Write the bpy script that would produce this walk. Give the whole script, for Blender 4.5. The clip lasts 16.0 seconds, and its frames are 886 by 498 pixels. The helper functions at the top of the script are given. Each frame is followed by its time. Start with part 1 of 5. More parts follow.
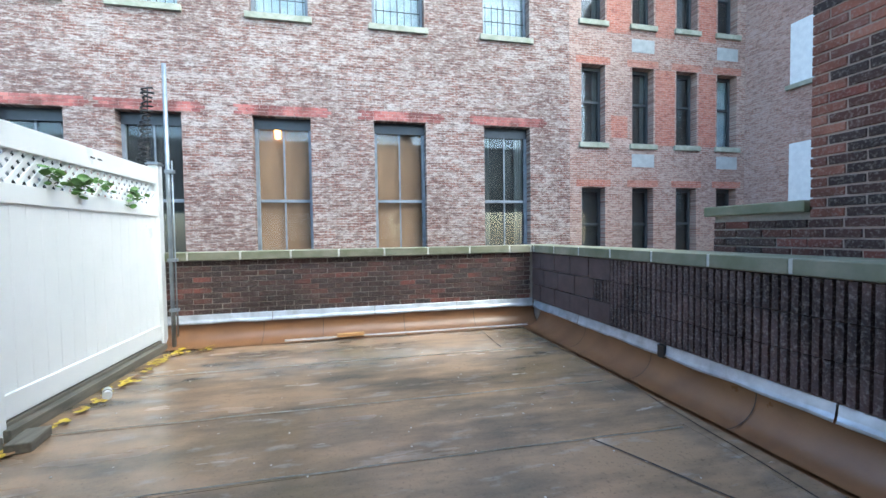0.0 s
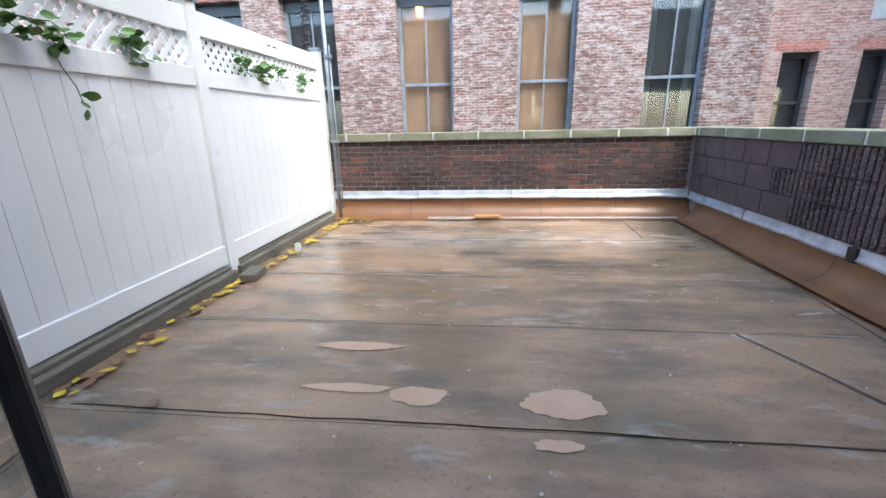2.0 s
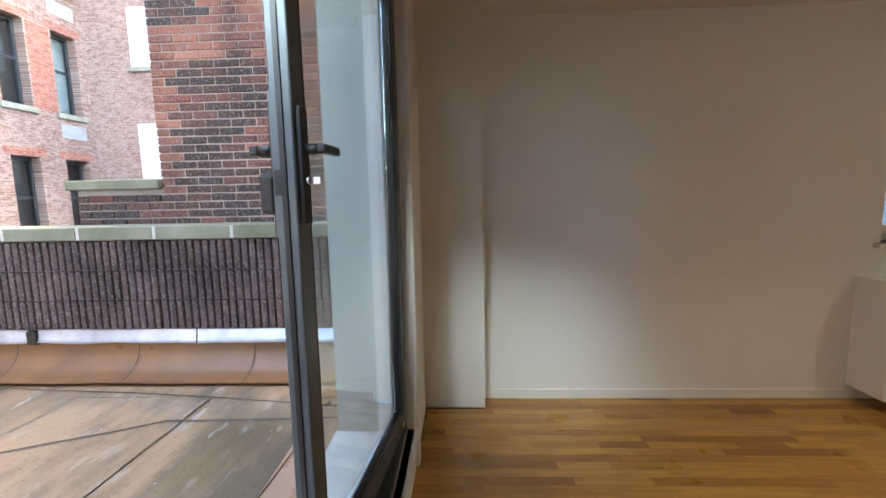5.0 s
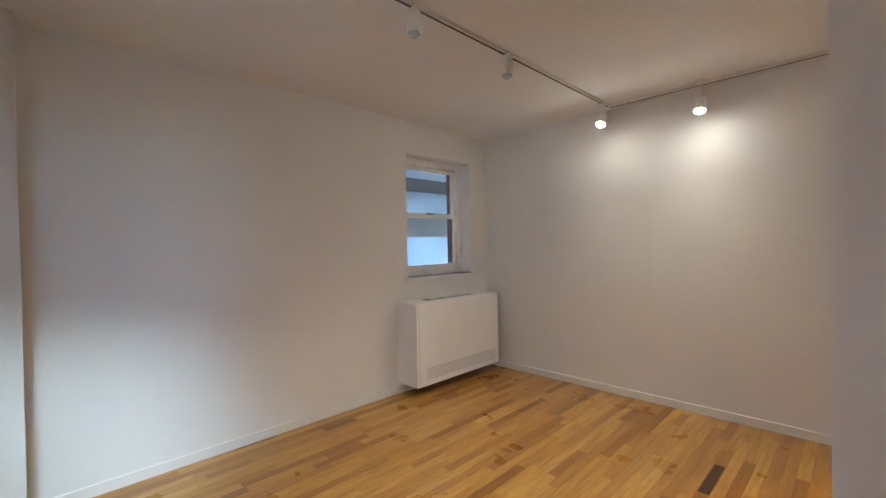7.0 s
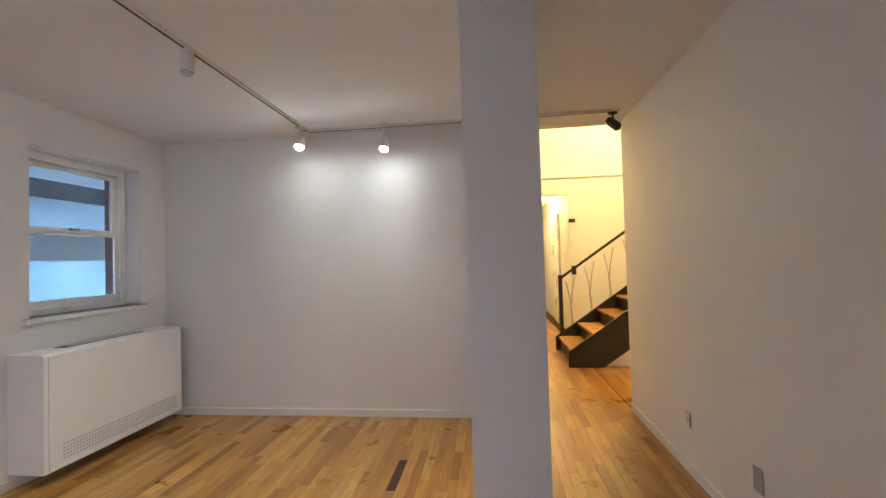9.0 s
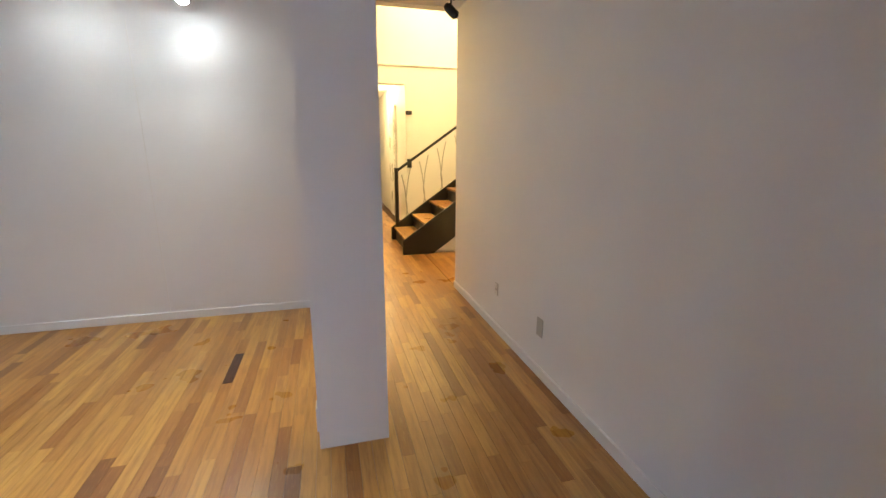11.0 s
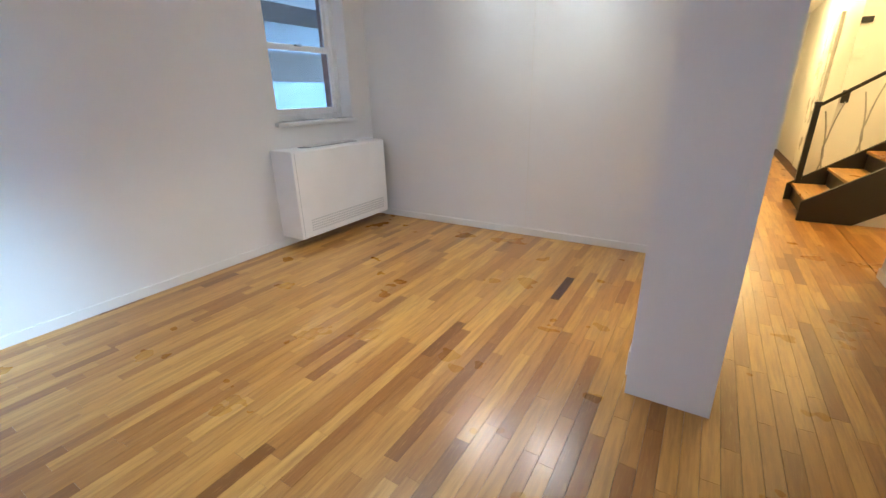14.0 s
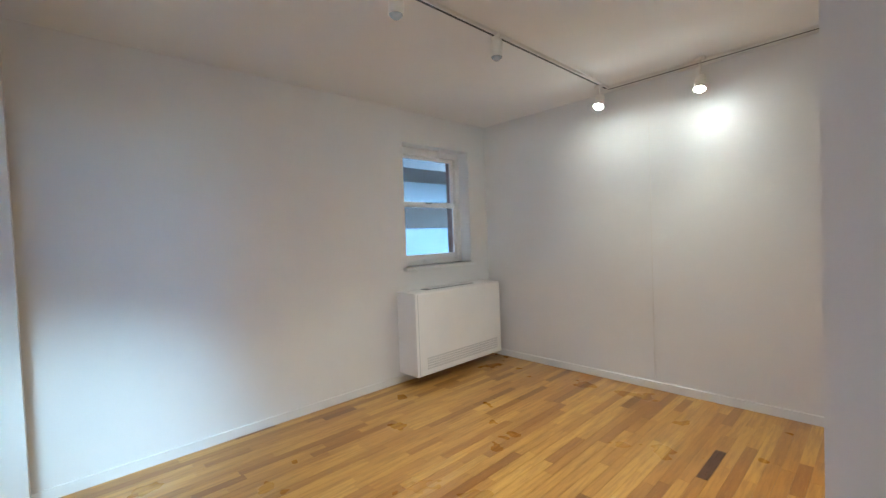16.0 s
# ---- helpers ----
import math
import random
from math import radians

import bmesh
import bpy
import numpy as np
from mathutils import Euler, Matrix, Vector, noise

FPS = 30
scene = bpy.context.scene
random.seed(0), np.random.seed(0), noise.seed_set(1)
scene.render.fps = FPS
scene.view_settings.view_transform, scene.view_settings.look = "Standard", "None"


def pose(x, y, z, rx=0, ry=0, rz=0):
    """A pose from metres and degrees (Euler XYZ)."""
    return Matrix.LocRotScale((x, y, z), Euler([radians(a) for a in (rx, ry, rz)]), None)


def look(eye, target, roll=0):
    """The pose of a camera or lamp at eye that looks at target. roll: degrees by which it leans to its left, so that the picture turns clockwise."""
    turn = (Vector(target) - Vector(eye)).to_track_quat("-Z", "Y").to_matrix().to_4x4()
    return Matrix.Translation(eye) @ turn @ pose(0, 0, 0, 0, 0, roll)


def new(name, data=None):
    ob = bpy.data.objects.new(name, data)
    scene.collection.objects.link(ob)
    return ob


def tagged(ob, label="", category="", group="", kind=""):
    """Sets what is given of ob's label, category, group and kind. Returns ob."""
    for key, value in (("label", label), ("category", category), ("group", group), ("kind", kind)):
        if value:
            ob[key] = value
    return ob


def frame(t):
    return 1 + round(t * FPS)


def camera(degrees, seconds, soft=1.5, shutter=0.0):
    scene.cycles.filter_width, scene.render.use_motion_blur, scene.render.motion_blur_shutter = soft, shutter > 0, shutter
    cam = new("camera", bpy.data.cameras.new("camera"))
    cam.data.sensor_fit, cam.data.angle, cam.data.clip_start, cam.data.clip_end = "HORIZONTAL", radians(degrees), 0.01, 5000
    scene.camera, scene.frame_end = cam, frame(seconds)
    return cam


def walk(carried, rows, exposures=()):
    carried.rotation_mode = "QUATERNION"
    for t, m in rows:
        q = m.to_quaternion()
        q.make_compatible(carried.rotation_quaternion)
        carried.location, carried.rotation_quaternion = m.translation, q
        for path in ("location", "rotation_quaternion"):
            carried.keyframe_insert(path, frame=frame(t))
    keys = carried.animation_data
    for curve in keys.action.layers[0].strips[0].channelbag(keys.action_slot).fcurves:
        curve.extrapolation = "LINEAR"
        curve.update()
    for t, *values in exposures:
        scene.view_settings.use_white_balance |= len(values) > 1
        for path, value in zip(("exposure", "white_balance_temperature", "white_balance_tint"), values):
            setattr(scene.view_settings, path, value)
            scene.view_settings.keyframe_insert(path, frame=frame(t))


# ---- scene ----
cam = camera(93.3, 16.0)
PATH = [
    (0, pose(0.609, 0.440, 1.306, 87.93, 0.85, -12.94)),
    (0.5, pose(0.586, 0.432, 1.324, 88.95, 1.21, -4.35)),
    (1, pose(0.576, 0.420, 1.317, 86.16, 1.33, 3.07)),
    (1.5, pose(0.579, 0.390, 1.296, 80.43, 1.36, 7.58)),
    (2, pose(0.599, 0.357, 1.242, 73.26, 1.29, 5.59)),
    (2.5, pose(0.605, 0.330, 1.194, 68.12, 0.96, -3.63)),
    (3, pose(0.568, 0.375, 1.160, 67.27, 0.90, -20.23)),
    (3.5, pose(0.458, 0.365, 1.173, 70.49, 0.92, -38.84)),
    (4, pose(0.375, 0.290, 1.22, 75.23, 1.09, -56.14)),
    (4.5, pose(0.275, 0.146, 1.27, 79.72, 1.20, -71.22)),
    (5, pose(0.19, 0.139, 1.293, 83.05, 1.15, -87.72)),
    (5.2, pose(0.165, 0.127, 1.285, 84.70, 0.92, -93.78)),
    (7.5, look((-0.033, -0.045, 1.26), (1.132, -1.671, 1.265), -1.1)),
    (8, look((-0.034, -0.054, 1.259), (0.847, -1.848, 1.314), -1.4)),
    (8.5, look((-0.038, -0.075, 1.258), (0.536, -1.989, 1.329), -1.5)),
    (9, look((-0.044, -0.107, 1.256), (0.185, -2.094, 1.308), -1.8)),
    (9.5, look((-0.046, -0.119, 1.256), (-0.188, -2.114, 1.267), -1.9)),
    (10, look((-0.046, -0.118, 1.256), (-0.563, -2.049, 1.205), -1.3)),
    (12.5, look((-0.046, -0.034, 1.155), (-0.466, -1.733, 0.186), 0.5)),
    (13, look((-0.015, -0.025, 1.126), (0.081, -1.803, 0.215), 0.2)),
    (13.5, look((-0.063, -0.173, 1.131), (0.56, -1.882, 0.299), -1.0)),
    (14, look((-0.072, -0.162, 1.14), (0.925, -1.755, 0.453), -1.4)),
    (14.5, look((-0.048, -0.096, 1.142), (1.176, -1.594, 0.636), -1.7)),
    (15, look((-0.057, -0.094, 1.184), (1.331, -1.497, 0.861), -1.9)),
    (15.5, look((-0.068, -0.106, 1.213), (1.382, -1.477, 1.072), -2.0)),
    (16, look((-0.072, -0.115, 1.227), (1.382, -1.488, 1.17), -2.2)),
]
EXPOSURES = [
    (0, 2.7, 5950, -4), (1, 2.7, 6000, 0), (2, 2.95, 6300, 3), (3, 3.2, 6650, 5), (4, 3.7, 6350, 2), (5, 4.35, 7500, 6), (7.5, 5.0, 6050, 4),
    (10, 5.15, 5600, 2), (12.5, 5.5, 5300, 4), (14.5, 5.4, 5400, 0), (16, 5.3, 5550, -3)]
walk(cam, PATH, EXPOSURES)

# ---- world, sun, exposure ----
world = bpy.data.worlds.new("overcast_sky")
scene.world = world
world.use_nodes = True
wn = world.node_tree
sky = wn.nodes.new("ShaderNodeTexSky")
sky.sky_type = "NISHITA"
sky.sun_disc = False
sky.sun_elevation = radians(52)
sky.sun_rotation = radians(134)
sky.air_density, sky.dust_density, sky.ozone_density = 1.0, 2.0, 1.0
wn.links.new(sky.outputs[0], wn.nodes["Background"].inputs[0])
wn.nodes["Background"].inputs[1].default_value = 0.15
sun_data = bpy.data.lights.new("sun", "SUN")
sun_data.energy, sun_data.angle, sun_data.color = 0.5, radians(45), (1.0, 0.97, 0.93)
sun = new("sun", sun_data)
sun.matrix_world = pose(0, 0, 20, 38, 0, 46)

# added lamp stands in for skylight falling steeply through the terrace door's open half
sky_fill = bpy.data.lights.new("door_sky_fill", "AREA")
sky_fill.shape, sky_fill.size, sky_fill.size_y = "RECTANGLE", 0.62, 0.22
sky_fill.energy, sky_fill.spread, sky_fill.color = 0.09, radians(30), (0.70, 0.87, 1.0)
new("door_sky_fill", sky_fill).matrix_world = look((0.66, 0.50, 2.02), (2.78, -0.30, 0.15))

# ---- plan ----
CE = 2.34                      # room ceiling
XE, XW, YS, YF = 2.78, -1.13, -3.453, 0.37   # east, west, south walls, facade's inner face
YO = 0.55                      # facade's outer face
DK = -0.03                     # terrace deck
PX, PY = 3.29, 6.16            # parapet faces
HE = -3.66                    # where the hall begins
HF = -6.93                     # hall's far wall
HX = -0.3                      # hall's east wall
HC = 3.9                       # hall ceiling


# ---- materials ----
def nodes_of(name, rough=0.6, metal=0.0, spec=0.5):
    m = bpy.data.materials.new(name)
    m.use_nodes = True
    t = m.node_tree
    b = t.nodes["Principled BSDF"]
    b.inputs["Roughness"].default_value = rough
    b.inputs["Metallic"].default_value = metal
    b.inputs["Specular IOR Level"].default_value = spec
    return m, t, b


def node(t, kind, **inputs):
    n = t.nodes.new("ShaderNode" + kind)
    for k, v in inputs.items():
        n.inputs[k.replace("_", " ")].default_value = v
    return n


def mix(t, fac, a, b, blend="MIX"):
    n = t.nodes.new("ShaderNodeMix")
    n.data_type, n.blend_type = "RGBA", blend
    for i, v in ((0, fac), (6, a), (7, b)):
        if isinstance(v, bpy.types.NodeSocket):
            t.links.new(v, n.inputs[i])
        elif v is not None:
            n.inputs[i].default_value = v if i == 0 else (*v, 1)
    return n.outputs[2]


def ramp(t, src, lo, hi, a=0.0, b=1.0):
    n = t.nodes.new("ShaderNodeMapRange")
    t.links.new(src, n.inputs[0])
    for i, v in ((1, lo), (2, hi), (3, a), (4, b)):
        n.inputs[i].default_value = v
    return n.outputs[0]


def coords(t, sx=1.0, sy=1.0, sz=1.0, world_space=True):
    m = t.nodes.new("ShaderNodeMapping")
    m.inputs["Scale"].default_value = (sx, sy, sz)
    if world_space:
        g = t.nodes.new("ShaderNodeNewGeometry")
        t.links.new(g.outputs["Position"], m.inputs[0])
    else:
        g = t.nodes.new("ShaderNodeTexCoord")
        t.links.new(g.outputs["Object"], m.inputs[0])
    return m.outputs[0]


def noise_out(t, vec, scale, detail=4.0, rough=0.55):
    n = node(t, "TexNoise", Scale=scale, Detail=detail, Roughness=rough)
    t.links.new(vec, n.inputs["Vector"])
    return n.outputs[0]


def bump(t, b, src, strength=0.3, dist=0.005):
    n = node(t, "Bump", Strength=strength, Distance=dist)
    t.links.new(src, n.inputs["Height"])
    t.links.new(n.outputs[0], b.inputs["Normal"])


def plain(name, c1, c2, rough=0.6, metal=0.0, scale=3.0, fine=60.0, bump_s=0.1, spec=0.5, stretch=(1, 1, 1), rvar=0.1, amount=0.6):
    """A surface of two near colours, mottled at two scales, with fine relief."""
    m, t, b = nodes_of(name, rough, metal, spec)
    v = coords(t, *stretch)
    big = noise_out(t, v, scale, 5)
    small = noise_out(t, v, fine, 3)
    col = mix(t, ramp(t, big, 0.35, 0.65), c1, c2)
    dark = tuple(x * 0.75 for x in c1)
    n = t.nodes.new("ShaderNodeMath")
    n.operation = "MULTIPLY"
    t.links.new(ramp(t, small, 0.45, 0.75), n.inputs[0])
    n.inputs[1].default_value = amount * 0.6
    col = mix(t, n.outputs[0], col, dark)
    t.links.new(col, b.inputs["Base Color"])
    t.links.new(ramp(t, big, 0.3, 0.7, max(rough - rvar, 0.02), rough + rvar), b.inputs["Roughness"])
    if bump_s:
        bump(t, b, small, bump_s, 0.003)
    return m


def brick_piece(name, cols, rough=0.8):
    """Bricks as pieces: each takes its own colour by chance, with grain and soot."""
    m, t, b = nodes_of(name, rough)
    info = t.nodes.new("ShaderNodeObjectInfo")
    g = t.nodes.new("ShaderNodeNewGeometry")
    add = t.nodes.new("ShaderNodeMath")
    add.operation = "ADD"
    t.links.new(info.outputs["Random"], add.inputs[0])
    t.links.new(g.outputs["Random Per Island"], add.inputs[1])
    fr = t.nodes.new("ShaderNodeMath")
    fr.operation = "FRACT"
    t.links.new(add.outputs[0], fr.inputs[0])
    r = t.nodes.new("ShaderNodeValToRGB")
    r.color_ramp.elements[0].color = (*cols[0], 1)
    r.color_ramp.elements[1].color = (*cols[-1], 1)
    for i, c in enumerate(cols[1:-1]):
        e = r.color_ramp.elements.new((i + 1) / (len(cols) - 1))
        e.color = (*c, 1)
    t.links.new(fr.outputs[0], r.inputs[0])
    v = coords(t)
    soot = ramp(t, noise_out(t, v, 1.6, 5), 0.42, 0.62)
    col = mix(t, soot, r.outputs[0], tuple(x * 0.35 for x in cols[0]))
    grain = noise_out(t, v, 55, 4)
    col = mix(t, ramp(t, grain, 0.5, 0.8, 0, 0.5), col, (0.42, 0.36, 0.32))
    t.links.new(col, b.inputs["Base Color"])
    bump(t, b, grain, 0.7, 0.006)
    return m


def brick_far(name, axis, c1, c2, c3, mortar, pale, pale_lo, pale_hi, offs=0.0):
    """Brickwork too far off for single bricks to be picked out."""
    m, t, b = nodes_of(name, 0.85)
    g = t.nodes.new("ShaderNodeNewGeometry")
    sep = t.nodes.new("ShaderNodeSeparateXYZ")
    t.links.new(g.outputs["Position"], sep.inputs[0])
    comb = t.nodes.new("ShaderNodeCombineXYZ")
    t.links.new(sep.outputs[0 if axis == "x" else 1], comb.inputs[0])
    t.links.new(sep.outputs[2], comb.inputs[1])
    comb.inputs[2].default_value = offs
    br = node(t, "TexBrick", Scale=1.0)
    br.inputs["Mortar Size"].default_value = 0.008
    br.inputs["Brick Width"].default_value = 0.215
    br.inputs["Row Height"].default_value = 0.072
    br.inputs["Bias"].default_value = -0.1
    br.inputs["Color1"].default_value = (*c1, 1)
    br.inputs["Color2"].default_value = (*c2, 1)
    br.inputs["Mortar"].default_value = (*mortar, 1)
    t.links.new(comb.outputs[0], br.inputs["Vector"])
    stretch = t.nodes.new("ShaderNodeMapping")
    stretch.inputs["Scale"].default_value = (1.1, 3.2, 1)
    t.links.new(comb.outputs[0], stretch.inputs[0])
    patch = noise_out(t, stretch.outputs[0], 1.3, 6, 0.65)
    big = noise_out(t, comb.outputs[0], 0.35, 4)
    col = mix(t, ramp(t, patch, pale_lo, pale_hi, 0, 0.75), br.outputs["Color"], pale)
    col = mix(t, ramp(t, big, 0.45, 0.62, 0, 0.6), col, c3)
    cells = noise_out(t, stretch.outputs[0], 3.6, 3, 0.8)
    col = mix(t, ramp(t, cells, 0.52, 0.60, 0, 0.7), col, pale)
    col = mix(t, ramp(t, cells, 0.47, 0.38, 0, 0.6), col, tuple(x * 0.5 for x in c2))
    fine = noise_out(t, stretch.outputs[0], 9, 4, 0.7)
    col = mix(t, ramp(t, fine, 0.50, 0.66, 0, 0.8), col, tuple(x * 0.45 for x in c3))
    t.links.new(col, b.inputs["Base Color"])
    h = t.nodes.new("ShaderNodeMath")
    h.operation = "SUBTRACT"
    t.links.new(fine, h.inputs[0])
    t.links.new(br.outputs["Fac"], h.inputs[1])
    bump(t, b, h.outputs[0], 0.8, 0.02)
    return m


def glass_mat(name, tint=(0.9, 0.95, 0.95), rough=0.0):
    m, t, b = nodes_of(name, rough)
    b.inputs["Base Color"].default_value = (*tint, 1)
    b.inputs["Transmission Weight"].default_value = 1.0
    b.inputs["IOR"].default_value = 1.45
    return m


def glow(name, col, strength):
    m, t, b = nodes_of(name)
    b.inputs["Base Color"].default_value = (*col, 1)
    b.inputs["Emission Color"].default_value = (*col, 1)
    b.inputs["Emission Strength"].default_value = strength
    return m


def deck_mat():
    m, t, b = nodes_of("wet_roof_membrane", 0.4)
    v = coords(t)
    vs = coords(t, 0.5, 1.9, 1)
    dirt = noise_out(t, vs, 1.5, 7, 0.62)
    blot = noise_out(t, coords(t, 0.9, 1.2, 1), 1.1, 5, 0.6)
    both = t.nodes.new("ShaderNodeMath")
    both.operation = "MULTIPLY_ADD"
    t.links.new(dirt, both.inputs[0])
    both.inputs[1].default_value = 0.55
    half = t.nodes.new("ShaderNodeMath")
    half.operation = "MULTIPLY"
    t.links.new(blot, half.inputs[0])
    half.inputs[1].default_value = 0.45
    t.links.new(half.outputs[0], both.inputs[2])
    col = mix(t, ramp(t, both.outputs[0], 0.41, 0.58), (0.37, 0.24, 0.145), (0.12, 0.096, 0.07))
    alg = noise_out(t, coords(t, 0.8, 1.0, 1), 0.55, 4)
    col = mix(t, ramp(t, alg, 0.5, 0.66, 0, 0.7), col, (0.15, 0.11, 0.05))
    pale = noise_out(t, coords(t, 1.0, 2.6, 1), 2.6, 5, 0.6)
    col = mix(t, ramp(t, pale, 0.58, 0.68, 0, 0.45), col, (0.40, 0.36, 0.32))
    grit = noise_out(t, v, 130, 3, 0.7)
    col = mix(t, ramp(t, grit, 0.55, 0.8, 0, 0.5), col, (0.3, 0.25, 0.2))
    speck = noise_out(t, v, 38, 4, 0.75)
    col = mix(t, ramp(t, speck, 0.56, 0.68, 0, 0.45), col, (0.05, 0.04, 0.032))
    t.links.new(col, b.inputs["Base Color"])
    wet = noise_out(t, vs, 2.1, 4, 0.5)
    t.links.new(ramp(t, wet, 0.32, 0.68, 0.09, 0.30), b.inputs["Roughness"])
    b.inputs["Specular IOR Level"].default_value = 0.6
    low = noise_out(t, v, 30, 2)
    a = t.nodes.new("ShaderNodeMath")
    a.operation = "MULTIPLY_ADD"
    t.links.new(grit, a.inputs[0])
    a.inputs[1].default_value = 0.12
    t.links.new(low, a.inputs[2])
    bump(t, b, a.outputs[0], 0.10, 0.012)
    return m


def wood_floor_mat():
    """Oak strips: each piece takes its own tone, with long grain and a satin coat."""
    m, t, b = nodes_of("oak_strip_floor", 0.3)
    info = t.nodes.new("ShaderNodeObjectInfo")
    g = t.nodes.new("ShaderNodeNewGeometry")
    add = t.nodes.new("ShaderNodeMath")
    add.operation = "ADD"
    t.links.new(info.outputs["Random"], add.inputs[0])
    t.links.new(g.outputs["Random Per Island"], add.inputs[1])
    fr = t.nodes.new("ShaderNodeMath")
    fr.operation = "FRACT"
    t.links.new(add.outputs[0], fr.inputs[0])
    r = t.nodes.new("ShaderNodeValToRGB")
    e = r.color_ramp.elements
    e[0].color, e[1].color = (0.17, 0.07, 0.013, 1), (0.53, 0.30, 0.072, 1)
    for p, c in ((0.10, (0.29, 0.125, 0.024)), (0.4, (0.39, 0.19, 0.04)), (0.72, (0.47, 0.25, 0.056))):
        k = e.new(p)
        k.color = (*c, 1)
    t.links.new(fr.outputs[0], r.inputs[0])
    off = t.nodes.new("ShaderNodeVectorMath")
    off.operation = "ADD"
    comb = t.nodes.new("ShaderNodeCombineXYZ")
    sc = t.nodes.new("ShaderNodeMath")
    sc.operation = "MULTIPLY"
    t.links.new(fr.outputs[0], sc.inputs[0])
    sc.inputs[1].default_value = 37.0
    for i in range(3):
        t.links.new(sc.outputs[0], comb.inputs[i])
    t.links.new(coords(t, 22, 1.6, 10), off.inputs[0])
    t.links.new(comb.outputs[0], off.inputs[1])
    grain = noise_out(t, off.outputs[0], 2.2, 6, 0.65)
    col = mix(t, ramp(t, grain, 0.42, 0.68, 0, 0.55), r.outputs[0], (0.16, 0.06, 0.018))
    fine = noise_out(t, off.outputs[0], 9, 3, 0.6)
    col = mix(t, ramp(t, fine, 0.55, 0.75, 0, 0.35), col, (0.52, 0.29, 0.09))
    t.links.new(col, b.inputs["Base Color"])
    wear = noise_out(t, coords(t), 3.0, 3)
    t.links.new(ramp(t, wear, 0.3, 0.7, 0.27, 0.30), b.inputs["Roughness"])
    b.inputs["Coat Weight"].default_value = 0.1
    b.inputs["Coat Roughness"].default_value = 0.2
    bump(t, b, grain, 0.05, 0.002)
    return m


